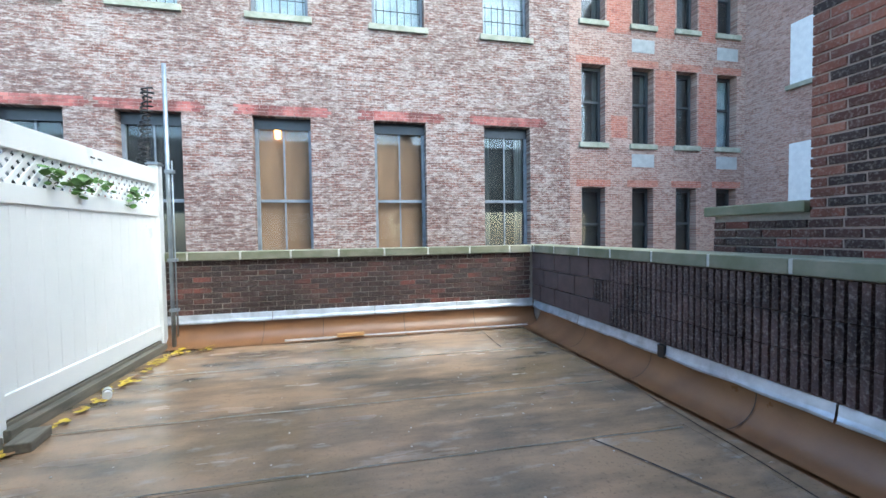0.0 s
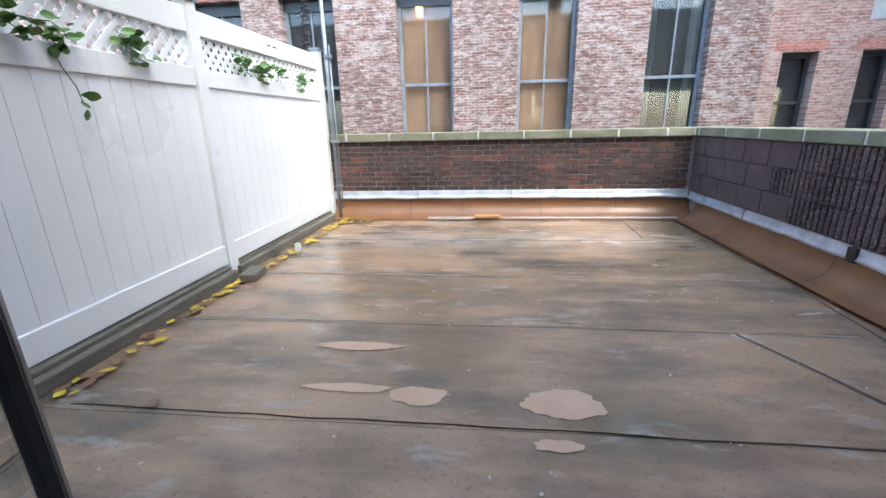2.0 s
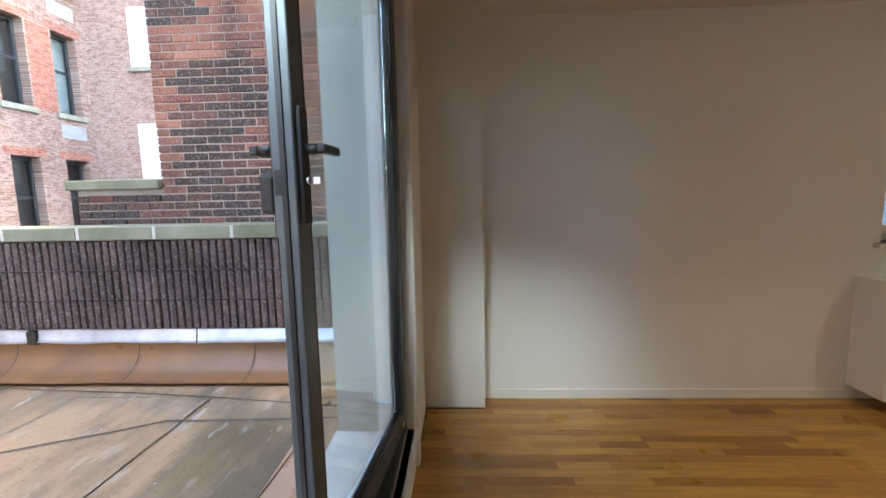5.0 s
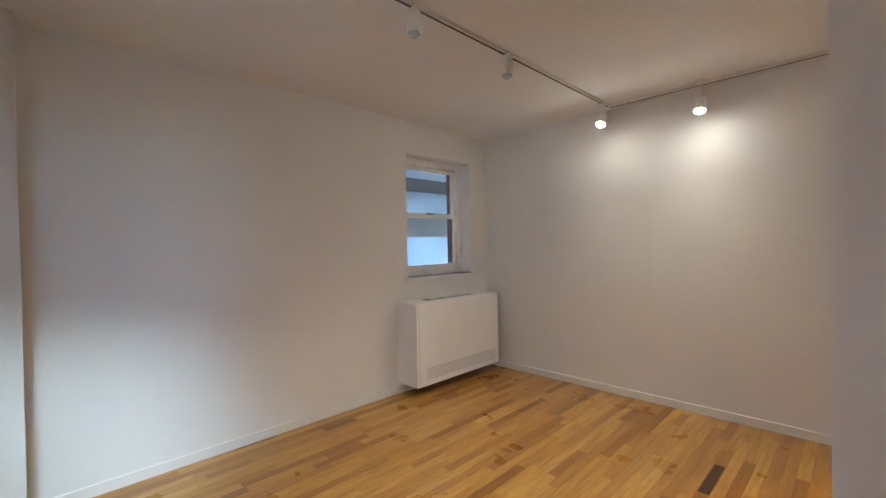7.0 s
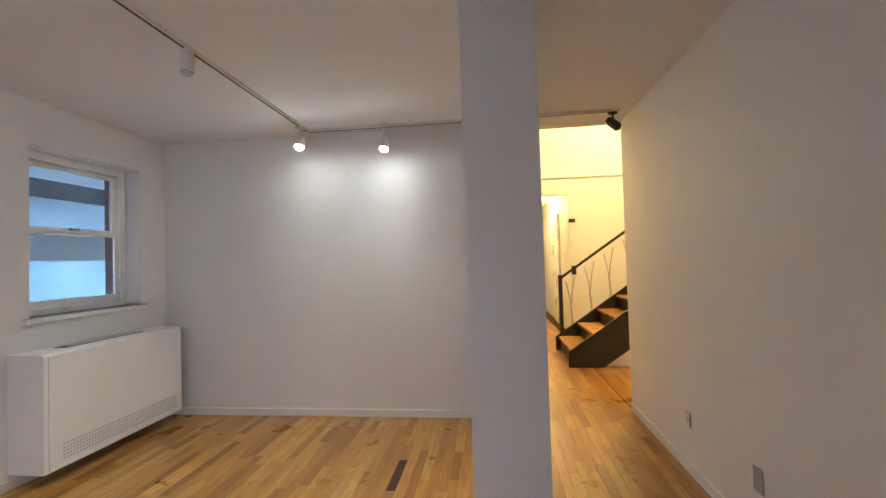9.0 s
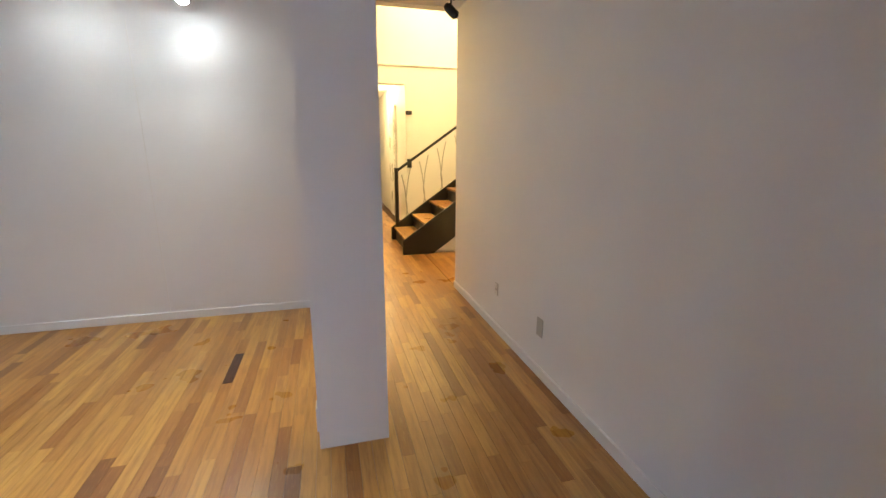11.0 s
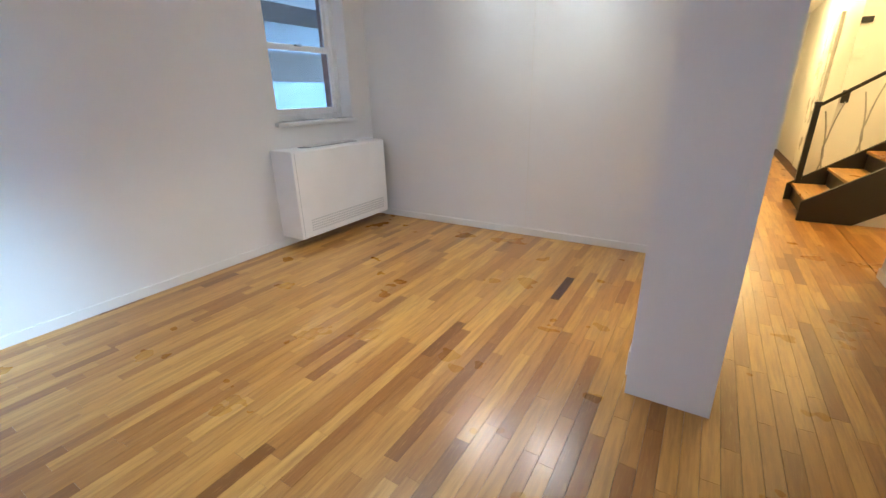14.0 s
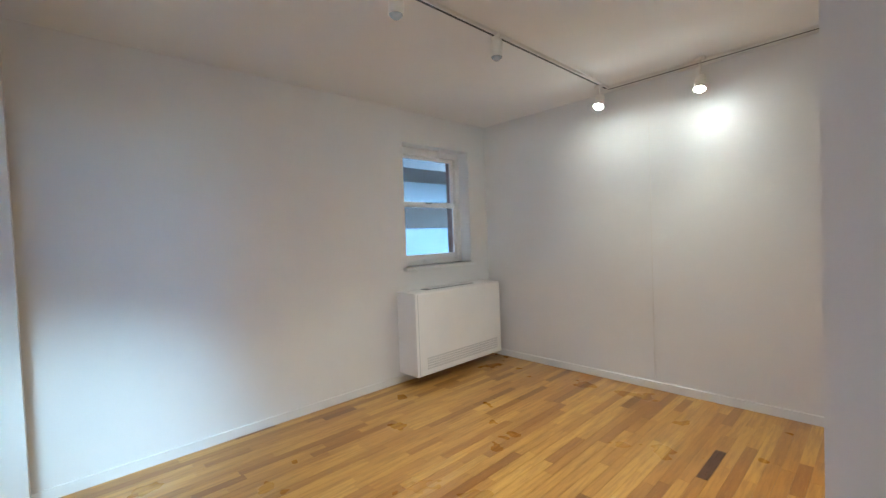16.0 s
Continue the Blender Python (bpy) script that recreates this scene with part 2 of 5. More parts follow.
M = {
    "wall": plain("white_wall_paint", (0.72, 0.71, 0.70), (0.77, 0.76, 0.74), 0.55, scale=0.8, fine=90, bump_s=0.05, amount=0.06),
    "ceiling": plain("white_ceiling_paint", (0.74, 0.73, 0.71), (0.78, 0.77, 0.75), 0.8, scale=0.8, fine=80, bump_s=0.04, amount=0.05),
    "trim": plain("white_gloss_paint", (0.74, 0.74, 0.73), (0.80, 0.80, 0.79), 0.3, scale=4, fine=70, bump_s=0.03, amount=0.1),
    "enamel": plain("white_enamelled_steel", (0.78, 0.76, 0.74), (0.82, 0.80, 0.78), 0.4, scale=2, fine=60, bump_s=0.02, amount=0.08, rvar=0.01),
    "oak": wood_floor_mat(),
    "subfloor": plain("dark_floor_gap", (0.06, 0.03, 0.015), (0.08, 0.04, 0.02), 0.8),
    "vinyl": plain("white_fence_vinyl", (0.78, 0.79, 0.78), (0.71, 0.73, 0.72), 0.35, scale=1.2, fine=30, bump_s=0.02, amount=0.12),
    "deck": deck_mat(),
    "deck_tan": plain("worn_tan_membrane", (0.40, 0.26, 0.18), (0.28, 0.19, 0.13), 0.28, scale=2.5, fine=70, bump_s=0.15, rvar=0.1),
    "cove": plain("brown_membrane_upstand", (0.22, 0.105, 0.045), (0.16, 0.075, 0.034), 0.38, scale=2.5, fine=90, bump_s=0.25, rvar=0.12),
    "seam": plain("black_seam_tar", (0.03, 0.022, 0.018), (0.06, 0.035, 0.02), 0.5),
    "flash": plain("weathered_aluminium_flashing", (0.55, 0.58, 0.62), (0.36, 0.37, 0.39), 0.38, 0.55, scale=6, fine=25, bump_s=0.3),
    "coping": plain("mossy_stone_coping", (0.24, 0.23, 0.17), (0.13, 0.14, 0.08), 0.85, scale=3, fine=45, bump_s=0.6),
    "joint": plain("pale_coping_mortar", (0.55, 0.54, 0.5), (0.42, 0.41, 0.37), 0.9, scale=20),
    "mortar_dark": plain("sooty_mortar", (0.24, 0.21, 0.18), (0.36, 0.32, 0.29), 0.95, scale=5, bump_s=0.5),
    "mortar_pale": plain("pale_mortar", (0.40, 0.30, 0.255), (0.30, 0.22, 0.185), 0.95, scale=5, bump_s=0.5),
    "brick_dark": brick_piece("dark_parapet_brick", [(0.06, 0.025, 0.02), (0.032, 0.02, 0.019), (0.10, 0.034, 0.024), (0.026, 0.018, 0.017), (0.05, 0.024, 0.02), (0.23, 0.062, 0.045)]),
    "brick_red": brick_piece("red_house_brick", [(0.25, 0.08, 0.05), (0.31, 0.11, 0.07), (0.15, 0.055, 0.042), (0.34, 0.135, 0.09)]),
    "ribbed": brick_piece("ribbed_dark_clay_block", [(0.095, 0.058, 0.055), (0.12, 0.075, 0.07), (0.08, 0.05, 0.048)]),
    "facade": brick_far("old_facade_brick", "x", (0.23, 0.105, 0.08), (0.13, 0.062, 0.05), (0.13, 0.08, 0.068), (0.31, 0.265, 0.24), (0.42, 0.365, 0.335), 0.44, 0.62),
    "facade_red": brick_far("newer_red_brick", "x", (0.44, 0.14, 0.09), (0.36, 0.11, 0.075), (0.33, 0.16, 0.12), (0.40, 0.26, 0.22), (0.42, 0.22, 0.17), 0.5, 0.75, 3.0),
    "facade_tan": brick_far("rosy_tan_brick", "x", (0.33, 0.165, 0.125), (0.25, 0.12, 0.09), (0.27, 0.18, 0.15), (0.40, 0.34, 0.31), (0.44, 0.33, 0.28), 0.42, 0.62, 5.0),
    "facade_brown": brick_far("brown_side_brick", "y", (0.40, 0.235, 0.19), (0.34, 0.19, 0.15), (0.32, 0.21, 0.18), (0.42, 0.34, 0.30), (0.46, 0.34, 0.30), 0.45, 0.7, 7.0),
    "lintel": brick_piece("red_lintel_brick", [(0.30, 0.07, 0.06), (0.42, 0.15, 0.13), (0.22, 0.06, 0.055)]),
    "sill": plain("grey_stone_sill", (0.33, 0.33, 0.27), (0.22, 0.23, 0.18), 0.85, scale=5, bump_s=0.4),
    "gray_paint": plain("blue_grey_window_paint", (0.20, 0.225, 0.26), (0.13, 0.15, 0.175), 0.5, scale=4),
    "black_paint_and_shade": plain("black_window_paint_and_shade", (0.03, 0.033, 0.04), (0.045, 0.05, 0.055), 0.4, scale=4),
    "blind": plain("tan_window_blind", (0.31, 0.19, 0.115), (0.24, 0.145, 0.09), 0.8, scale=3, stretch=(1, 1, 0.3)),
    "curtain": plain("pale_window_curtain", (0.16, 0.18, 0.18), (0.08, 0.095, 0.10), 0.9, scale=3, fine=8, bump_s=0, stretch=(1, 1, 0.2)),
    # near black stands in for unlit depth behind the glass
    "unlit_black": plain("unlit_black_backing", (0.016, 0.02, 0.023), (0.035, 0.04, 0.043), 0.8, scale=1.5),
    "blank": plain("whitewashed_blank_window", (0.72, 0.74, 0.75), (0.62, 0.64, 0.66), 0.7, scale=6, fine=40, bump_s=0.3),
    "unit": plain("grey_vent_grille", (0.42, 0.43, 0.43), (0.34, 0.35, 0.35), 0.6, scale=5),
    "frame": plain("dark_grey_aluminium", (0.05, 0.057, 0.06), (0.065, 0.072, 0.075), 0.35, 0.3, scale=5, bump_s=0.02),
    "frame_lit": plain("lit_grey_door_edge", (0.13, 0.155, 0.165), (0.10, 0.12, 0.13), 0.4, 0.4, scale=5, bump_s=0.03),
    "black": plain("black_metal", (0.012, 0.012, 0.013), (0.02, 0.02, 0.02), 0.4, scale=8),
    "stair_black": plain("black_stair_paint", (0.014, 0.011, 0.010), (0.022, 0.018, 0.016), 0.4, scale=4),
    "chrome": plain("bright_steel", (0.7, 0.7, 0.7), (0.62, 0.62, 0.62), 0.2, 1.0, bump_s=0),
    "galv": plain("galvanised_pole", (0.30, 0.34, 0.37), (0.22, 0.25, 0.28), 0.45, 0.6, scale=8),
    "pine": plain("raw_pine_block", (0.50, 0.27, 0.10), (0.42, 0.22, 0.08), 0.7, scale=8, stretch=(1, 8, 8)),
    "alu": plain("white_metal_strip", (0.72, 0.73, 0.75), (0.6, 0.61, 0.63), 0.35, 0.2, scale=6),
    "curb": plain("damp_timber_sleeper", (0.17, 0.15, 0.115), (0.10, 0.095, 0.075), 0.8, scale=3, fine=50, bump_s=0.5, stretch=(8, 1, 8)),
    "outer_sill": plain("white_stone_door_sill", (0.66, 0.66, 0.64), (0.58, 0.58, 0.56), 0.45, scale=4, bump_s=0.1),
    "leaf_yellow": plain("yellow_fallen_leaf", (0.55, 0.42, 0.03), (0.42, 0.26, 0.03), 0.6, scale=30, bump_s=0.2),
    "leaf_brown": plain("brown_fallen_leaf", (0.16, 0.08, 0.04), (0.24, 0.14, 0.07), 0.7, scale=30),
    "leaf_green": plain("vine_leaf", (0.07, 0.16, 0.03), (0.11, 0.22, 0.05), 0.5, scale=20, bump_s=0.2),
    "leaf_dark": plain("dark_vine_leaf", (0.02, 0.05, 0.02), (0.03, 0.06, 0.025), 0.6, scale=20),
    "vine": plain("vine_stem", (0.12, 0.13, 0.06), (0.09, 0.08, 0.05), 0.7),
    # pale blue carries the sky's reflection as well as the curtain
    "sky_curtain": plain("curtain_with_sky_reflection", (0.52, 0.62, 0.66), (0.36, 0.46, 0.50), 0.8, scale=3),
    "stucco": plain("grey_painted_return_wall", (0.40, 0.43, 0.41), (0.34, 0.37, 0.35), 0.7, scale=3, bump_s=0.2),
    "perf": plain("perforated_enamel", (0.52, 0.51, 0.50), (0.48, 0.47, 0.46), 0.5, bump_s=0, amount=0.1),
    "outlet": plain("grey_outlet_plastic", (0.42, 0.40, 0.37), (0.38, 0.36, 0.33), 0.4, bump_s=0, amount=0.05),
    "split": plain("rough_split_block", (0.065, 0.042, 0.04), (0.10, 0.07, 0.066), 0.9, scale=7, fine=50, bump_s=0.9),
    "silt": plain("tan_silt_patch", (0.52, 0.34, 0.22), (0.46, 0.29, 0.18), 0.45, scale=4, fine=120, bump_s=0.15),
    "chip": plain("pale_paint_flake", (0.5, 0.47, 0.42), (0.36, 0.3, 0.24), 0.6, scale=40),
    "plastic": plain("white_plastic", (0.72, 0.70, 0.66), (0.76, 0.74, 0.70), 0.35, bump_s=0, amount=0.05),
    "patchwood": plain("dark_floor_patch", (0.075, 0.028, 0.014), (0.05, 0.02, 0.01), 0.35, scale=8, stretch=(10, 1, 1)),
    "glass": glass_mat("clear_glass"),
    "old_glass": glass_mat("thin_dusty_glass", (0.85, 0.88, 0.88), 0.03),
    "frost": glass_mat("frosted_glass", (0.9, 0.95, 0.97), 0.02),
    # blue of the skylight in the panes, put into the backdrop's colour
    "backdrop_blue": plain("skylight_blue_backdrop", (0.10, 0.17, 0.25), (0.07, 0.12, 0.18), 0.7, scale=1.5),
    "lamp_on": glow("lamp_face", (1.0, 0.93, 0.82), 9.0),
    "lamp_dim": glow("lamp_face_dim", (0.22, 0.21, 0.2), 0.012),
    "bulb": glow("warm_bulb", (1.0, 0.5, 0.12), 1.2),
    "hall_lamp": glow("hall_ceiling_lamp", (1.0, 0.72, 0.35), 0.6),
    "tank_ground": plain("street_level_ground", (0.08, 0.08, 0.08), (0.06, 0.06, 0.06), 0.9, scale=0.5),
}


# ---- mesh helpers ----
def box(bm, x0, y0, z0, x1, y1, z1, bevel=0.0):
    x0, x1, y0, y1, z0, z1 = min(x0, x1), max(x0, x1), min(y0, y1), max(y0, y1), min(z0, z1), max(z0, z1)
    vs = [bm.verts.new(p) for p in ((x0, y0, z0), (x1, y0, z0), (x1, y1, z0), (x0, y1, z0), (x0, y0, z1), (x1, y0, z1), (x1, y1, z1), (x0, y1, z1))]
    fs = [bm.faces.new([vs[i] for i in f]) for f in ((0, 3, 2, 1), (4, 5, 6, 7), (0, 1, 5, 4), (1, 2, 6, 5), (2, 3, 7, 6), (3, 0, 4, 7))]
    if bevel:
        es = {e for f in fs for e in f.edges}
        bmesh.ops.bevel(bm, geom=list(es), offset=bevel, segments=2, affect="EDGES", profile=0.5)


def cyl(bm, a, b, r0, r1=None, n=12, caps=True):
    a, b = Vector(a), Vector(b)
    r1 = r0 if r1 is None else r1
    d = (b - a).normalized()
    u = d.orthogonal().normalized()
    w = d.cross(u)
    rings = []
    for c, r in ((a, r0), (b, r1)):
        rings.append([bm.verts.new(c + r * (math.cos(6.28319 * i / n) * u + math.sin(6.28319 * i / n) * w)) for i in range(n)])
    for i in range(n):
        j = (i + 1) % n
        f = bm.faces.new((rings[0][i], rings[0][j], rings[1][j], rings[1][i]))
        f.smooth = True
    if caps:
        bm.faces.new(rings[0][::-1])
        bm.faces.new(rings[1])


def prism(bm, pts, axis, lo, hi):
    """Extrudes a closed outline of (a, b) pairs along an axis: x takes (y, z), y takes (x, z), z takes (x, y)."""
    def at(p, h):
        return {"x": (h, p[0], p[1]), "y": (p[0], h, p[1]), "z": (p[0], p[1], h)}[axis]
    a = [bm.verts.new(at(p, lo)) for p in pts]
    b = [bm.verts.new(at(p, hi)) for p in pts]
    n = len(pts)
    bm.faces.new(a[::-1])
    bm.faces.new(b)
    for i in range(n):
        bm.faces.new((a[i], a[(i + 1) % n], b[(i + 1) % n], b[i]))
    bmesh.ops.recalc_face_normals(bm, faces=bm.faces[:])


def part(name, bm, material, parent=None, label="", kind=""):
    me = bpy.data.meshes.new(name)
    bm.to_mesh(me)
    bm.free()
    me.materials.append(M[material])
    ob = new(name, me)
    if parent is not None:
        ob.parent = parent
    tagged(ob, label=label, kind=kind)
    return ob


def boxes(name, lst, material, parent=None, label="", bevel=0.0, kind=""):
    bm = bmesh.new()
    for b in lst:
        box(bm, *b, bevel=bevel)
    return part(name, bm, material, parent, label, kind)


def thing(name, label, category, at=(0, 0, 0), rz=0.0, group=""):
    ob = new(name)
    ob.empty_display_size = 0.1
    ob.matrix_basis = pose(*at, 0, 0, rz)
    return tagged(ob, label=label, category=category, group=group)


def structure(name, lst, material, label="", bevel=0.0):
    return tagged(boxes(name, lst, material, None, label, bevel), kind="structure")


def wall_holes(a0, a1, z0, z1, holes):
    """Splits a wall's rectangle into plain rectangles round its holes, each (a0, a1, z0, z1)."""
    cuts = sorted({a0, a1, *[h[0] for h in holes], *[h[1] for h in holes]})
    out = []
    for l, r in zip(cuts, cuts[1:]):
        if l < a0 - 1e-6 or r > a1 + 1e-6:
            continue
        z = z0
        for h in sorted((h for h in holes if h[0] <= l + 1e-6 and h[1] >= r - 1e-6), key=lambda h: h[2]):
            if h[2] > z:
                out.append((l, r, z, h[2]))
            z = h[3]
        if z < z1:
            out.append((l, r, z, z1))
    return out


# ---- ground, decks and floors ----
structure("ground", [(-400, -300, -9.2, 400, 400, -9.0)], "tank_ground", "grey street-level ground far below the roof")
structure("terrace_slab", [(-2.4, YO, -0.35, 3.65, 6.5, DK - 0.012)], "cove", "roof slab under the terrace membrane")
structure("house_body", [(-8, -12, -9, 8, YF + 0.25, -0.36)], "mortar_dark", "storeys of the house below the terrace")
structure("subfloor", [(-1.6, HF - 4, -0.35, 3.08, YF, -0.012)], "subfloor", "dark subfloor under the oak strips")
structure("ceiling", [(-1.6, YS - 0.15, CE, 3.08, YO, CE + 0.2)], "ceiling", "white painted room ceiling")
structure("hall_ceiling", [(-4.7, HF - 0.2, HC, 0.2, YS - 0.1, HC + 0.2)], "ceiling", "white ceiling of the tall hall")


def wall_x(name, x0, x1, a0, a1, z0, z1, holes, material, label):
    """A wall along y, from x0 to x1 thick, with holes (y0, y1, z0, z1)."""
    return structure(name, [(x0, l, b, x1, r, t) for l, r, b, t in wall_holes(a0, a1, z0, z1, holes)], material, label)


def wall_y(name, y0, y1, a0, a1, z0, z1, holes, material, label):
    return structure(name, [(l, y0, b, r, y1, t) for l, r, b, t in wall_holes(a0, a1, z0, z1, holes)], material, label)


WY0, WY1, WZ0, WZ1 = -3.19, -2.37, 0.975, 2.06
wall_x("wall_east", XE, XE + 0.3, YS - 0.2, YO, -0.01, CE, [(WY0, WY1, WZ0, WZ1)], "wall", "white wall with a small sash window")
wall_y("wall_south", YS - 0.15, YS, HX, XE, -0.01, CE, [], "wall", "white wall lit by the track lamps")
wall_x("wall_west", XW - 0.3, XW, HE, YF, -0.01, CE, [], "wall", "long plain white wall with two outlets")
DX0, DX1, DZ0, DZ1 = 0.24, 2.06, 0.2, 2.2
wall_y("wall_north", YF, YO, XW - 0.3, XE, -0.35, CE, [(DX0, DX1, DZ0, DZ1)], "wall", "white wall round the terrace door")
structure("chase", [(XE - 0.13, 0.0, 0, XE, YF, CE)], "wall", "narrow boxed column in the corner")
pillar = structure("pillar", [(-0.24, -2.0, 0, 0.052, -1.712, CE)], "wall", "square white pillar")
structure("header", [(XW, YS - 0.25, CE - 0.004, HX + 0.15, YS - 0.15, HC)], "wall", "white wall over the way to the hall")
structure("wall_hall_north", [(-4.5, HE - 0.1, -0.01, XW - 0.3, HE, HC), (XW - 0.3, HE - 0.05, CE, XW, HE + 0.01, HC)], "wall")
structure("wall_hall_east", [(HX, HF, -0.01, HX + 0.15, YS - 0.15, HC)], "wall", "white wall along the hall")
wall_y("wall_hall_south", HF - 0.15, HF, -4.5, HX, -0.01, HC, [(-1.28, -0.45, -0.02, 2.24)], "wall", "white far wall of the hall")
structure("return_wall", [(DX1, YO, DZ0 - 0.01, DX1 + 0.5, 0.745, CE + 0.1)], "stucco", "grey painted return beside the terrace door")
# unseen wall above the room, added to darken reflections in the far windows
structure("house_upper", [(-16, 0.1, CE + 0.25, 20.0, YO, 6.5)], "mortar_dark", "unseen wall added over the house, hides sky from the windows across")
structure("wall_hall_west", [(-4.65, HF, -0.01, -4.5, HE, HC)], "wall")
structure("wall_corridor_west", [(-1.43, HF - 4, -0.01, -1.28, HF - 0.15, 2.4)], "wall")
structure("wall_corridor_east", [(-0.45, HF - 4, -0.01, -0.3, HF - 0.15, 2.4)], "wall")
structure("wall_corridor_end", [(-1.28, HF - 4.15, -0.01, -0.45, HF - 4, 2.4)], "wall")
structure("corridor_ceiling", [(-1.4, HF - 4, 2.4, -0.3, HF - 0.15, 2.5)], "ceiling")
structure("picture_rail", [(-4.5, HF, 2.50, HX, HF + 0.03, 2.54)], "trim", "thin white picture rail", 0.004)

# baseboards
structure("baseboard_east", [(XE - 0.012, YS + 0.012, 0, XE, 0.0, 0.06)], "wall", "low white baseboard", 0.002)
structure("baseboard_south", [(HX, YS, 0, XE, YS + 0.012, 0.06)], "wall", "low white baseboard", 0.002)
structure("baseboard_west", [(XW, HE, 0, XW + 0.012, YF, 0.06)], "wall", "low white baseboard", 0.002)
structure("baseboard_hall", [(-4.5, HF, 0, -1.28, HF + 0.012, 0.09)], "wall", "low white baseboard", 0.002)
structure("wall_joint", [(1.146, YS, 0.07, 1.151, YS + 0.002, CE - 0.3)], "plastic", "fine vertical joint in the plaster")

# ---- terrace door ----
FR0, FR1 = 0.405, 0.475
door_frame = structure("door_frame", [(DX0, FR0, DZ0, DX0 + 0.05, FR1, DZ1), (DX1 - 0.05, FR0, DZ0, DX1, FR1, DZ1), (DX0 + 0.05, FR0, DZ0, DX1 - 0.05, FR1, DZ0 + 0.035),
                       (DX0 + 0.05, FR0, DZ1 - 0.05, DX1 - 0.05, FR1, DZ1)], "frame", "dark grey metal frame of the terrace doors", 0.003)
structure("door_stool", [(DX0 - 0.03, YF - 0.02, DZ0 - 0.03, DX1 + 0.03, FR0, DZ0)], "wall", "painted ledge inside the door sill", 0.003)
structure("door_casing", [(DX1 + 0.01, YF - 0.018, 0.0, DX1 + 0.08, YF, DZ1 + 0.08), (DX0 - 0.08, YF - 0.018, 0.0, DX0 - 0.01, YF, DZ1 + 0.08), (DX0 - 0.01, YF - 0.018, DZ1 + 0.01, DX1 + 0.01, YF, DZ1 + 0.08)],
          "wall", "painted casing round the terrace doors", 0.003)
structure("outer_sill", [(DX0 - 0.1, FR1, DZ0 - 0.05, DX1 + 0.1, 0.76, DZ0 - 0.01)], "outer_sill", "white stone sill outside the doors", 0.008)
structure("sill_riser", [(DX0 - 0.08, YO, -0.34, DX1 + 0.08, 0.70, DZ0 - 0.05)], "cove")


def glazed_leaf(label, at, rz, lock=True, flip=1, w=0.80):
    """A glazed metal door leaf; its hinge edge is at the origin and it runs along +x; its inner face is towards -y."""
    h, th, st = 1.93, 0.05, 0.058
    d = thing("door_leaf", label, "door", at, rz)
    x = (lambda a: a * flip)
    # lighter grey puts the light on the lock edge into the colour
    boxes("stile", [(x(w - st), 0, 0, x(w), th, h)], "frame_lit" if lock else "frame", d, "lock stile in a lighter grey for the light on its edge" if lock else "", 0.004)
    boxes("stile", [(x(0), 0, 0, x(st), th, h)], "frame", d, "dark hinge stile", 0.004)
    boxes("rail", [(x(st), 0, 0, x(w - st), th, 0.085)], "frame", d, "", 0.004)
    boxes("rail", [(x(st), 0, h - 0.085, x(w - st), th, h)], "frame", d, "", 0.004)
    boxes("glazing_bead", [(x(st), -0.006 + 0.01, 0.085, x(st + 0.014), 0.03, h - 0.085), (x(w - st - 0.014), 0.004, 0.085, x(w - st), 0.03, h - 0.085),
                           (x(st + 0.014), 0.004, 0.085, x(w - st - 0.014), 0.03, 0.099), (x(st + 0.014), 0.004, h - 0.099, x(w - st - 0.014), 0.03, h - 0.085)], "black", d)
    for ya in (0.022, 0.042):
        pane = boxes("pane", [(x(st + 0.001), ya, 0.086, x(w - st - 0.001), ya + 0.005, h - 0.086)], "glass", d, "clear double glazing")
        pane.visible_shadow = False
    boxes("gasket", [(x(w), 0.02, 0.01, x(w + 0.004), 0.032, h - 0.01)], "black", d)
    for z in (0.16, 0.98, 1.72):
        bm = bmesh.new()
        cyl(bm, (x(-0.012), th * 0.2, z), (x(-0.012), th * 0.2, z + 0.09), 0.011)
        part("hinge", bm, "chrome", d)
    if lock:
        z = 1.145
        boxes("strike_plate", [(x(w), 0.028, z - 0.19, x(w + 0.003), 0.05, z + 0.12)], "frame_lit", d)
        boxes("latch_slot", [(x(w + 0.003), 0.03, z - 0.10, x(w + 0.0045), 0.047, z - 0.045)], "black", d, "black latch slot")
        xc = w - 0.03
        plate = boxes("lock_plate", [(x(xc - 0.018), -0.012, z - 0.165, x(xc + 0.018), 0, z + 0.09)], "black", d, "", 0.004)
        bm = bmesh.new()
        cyl(bm, (x(xc), -0.012, z), (x(xc), -0.05, z), 0.011)
        box(bm, x(xc + 0.012), -0.062, z - 0.01, x(xc - 0.075), -0.042, z + 0.01, 0.004)
        part("lever", bm, "black", plate, "black lever handle")
        bm = bmesh.new()
        cyl(bm, (x(xc), -0.012, z - 0.068), (x(xc), -0.022, z - 0.068), 0.012)
        box(bm, x(xc - 0.0015), -0.042, z - 0.076, x(xc + 0.002), -0.022, z - 0.06)
        part("key", bm, "chrome", plate, "steel key in its lock")
        bm = bmesh.new()
        box(bm, x(xc - 0.02), th, z - 0.2, x(xc + 0.02), th + 0.012, z + 0.1, 0.004)
        cyl(bm, (x(xc), th + 0.012, z), (x(xc), th + 0.05, z), 0.012)
        box(bm, x(xc + 0.012), th + 0.045, z - 0.011, x(xc - 0.05), th + 0.066, z + 0.011, 0.004)
        box(bm, x(xc - 0.028), th, z - 0.14, x(xc + 0.028), th + 0.04, z - 0.05, 0.01)
        part("outer_handle", bm, "black", d, "dark outside handle and lock case")
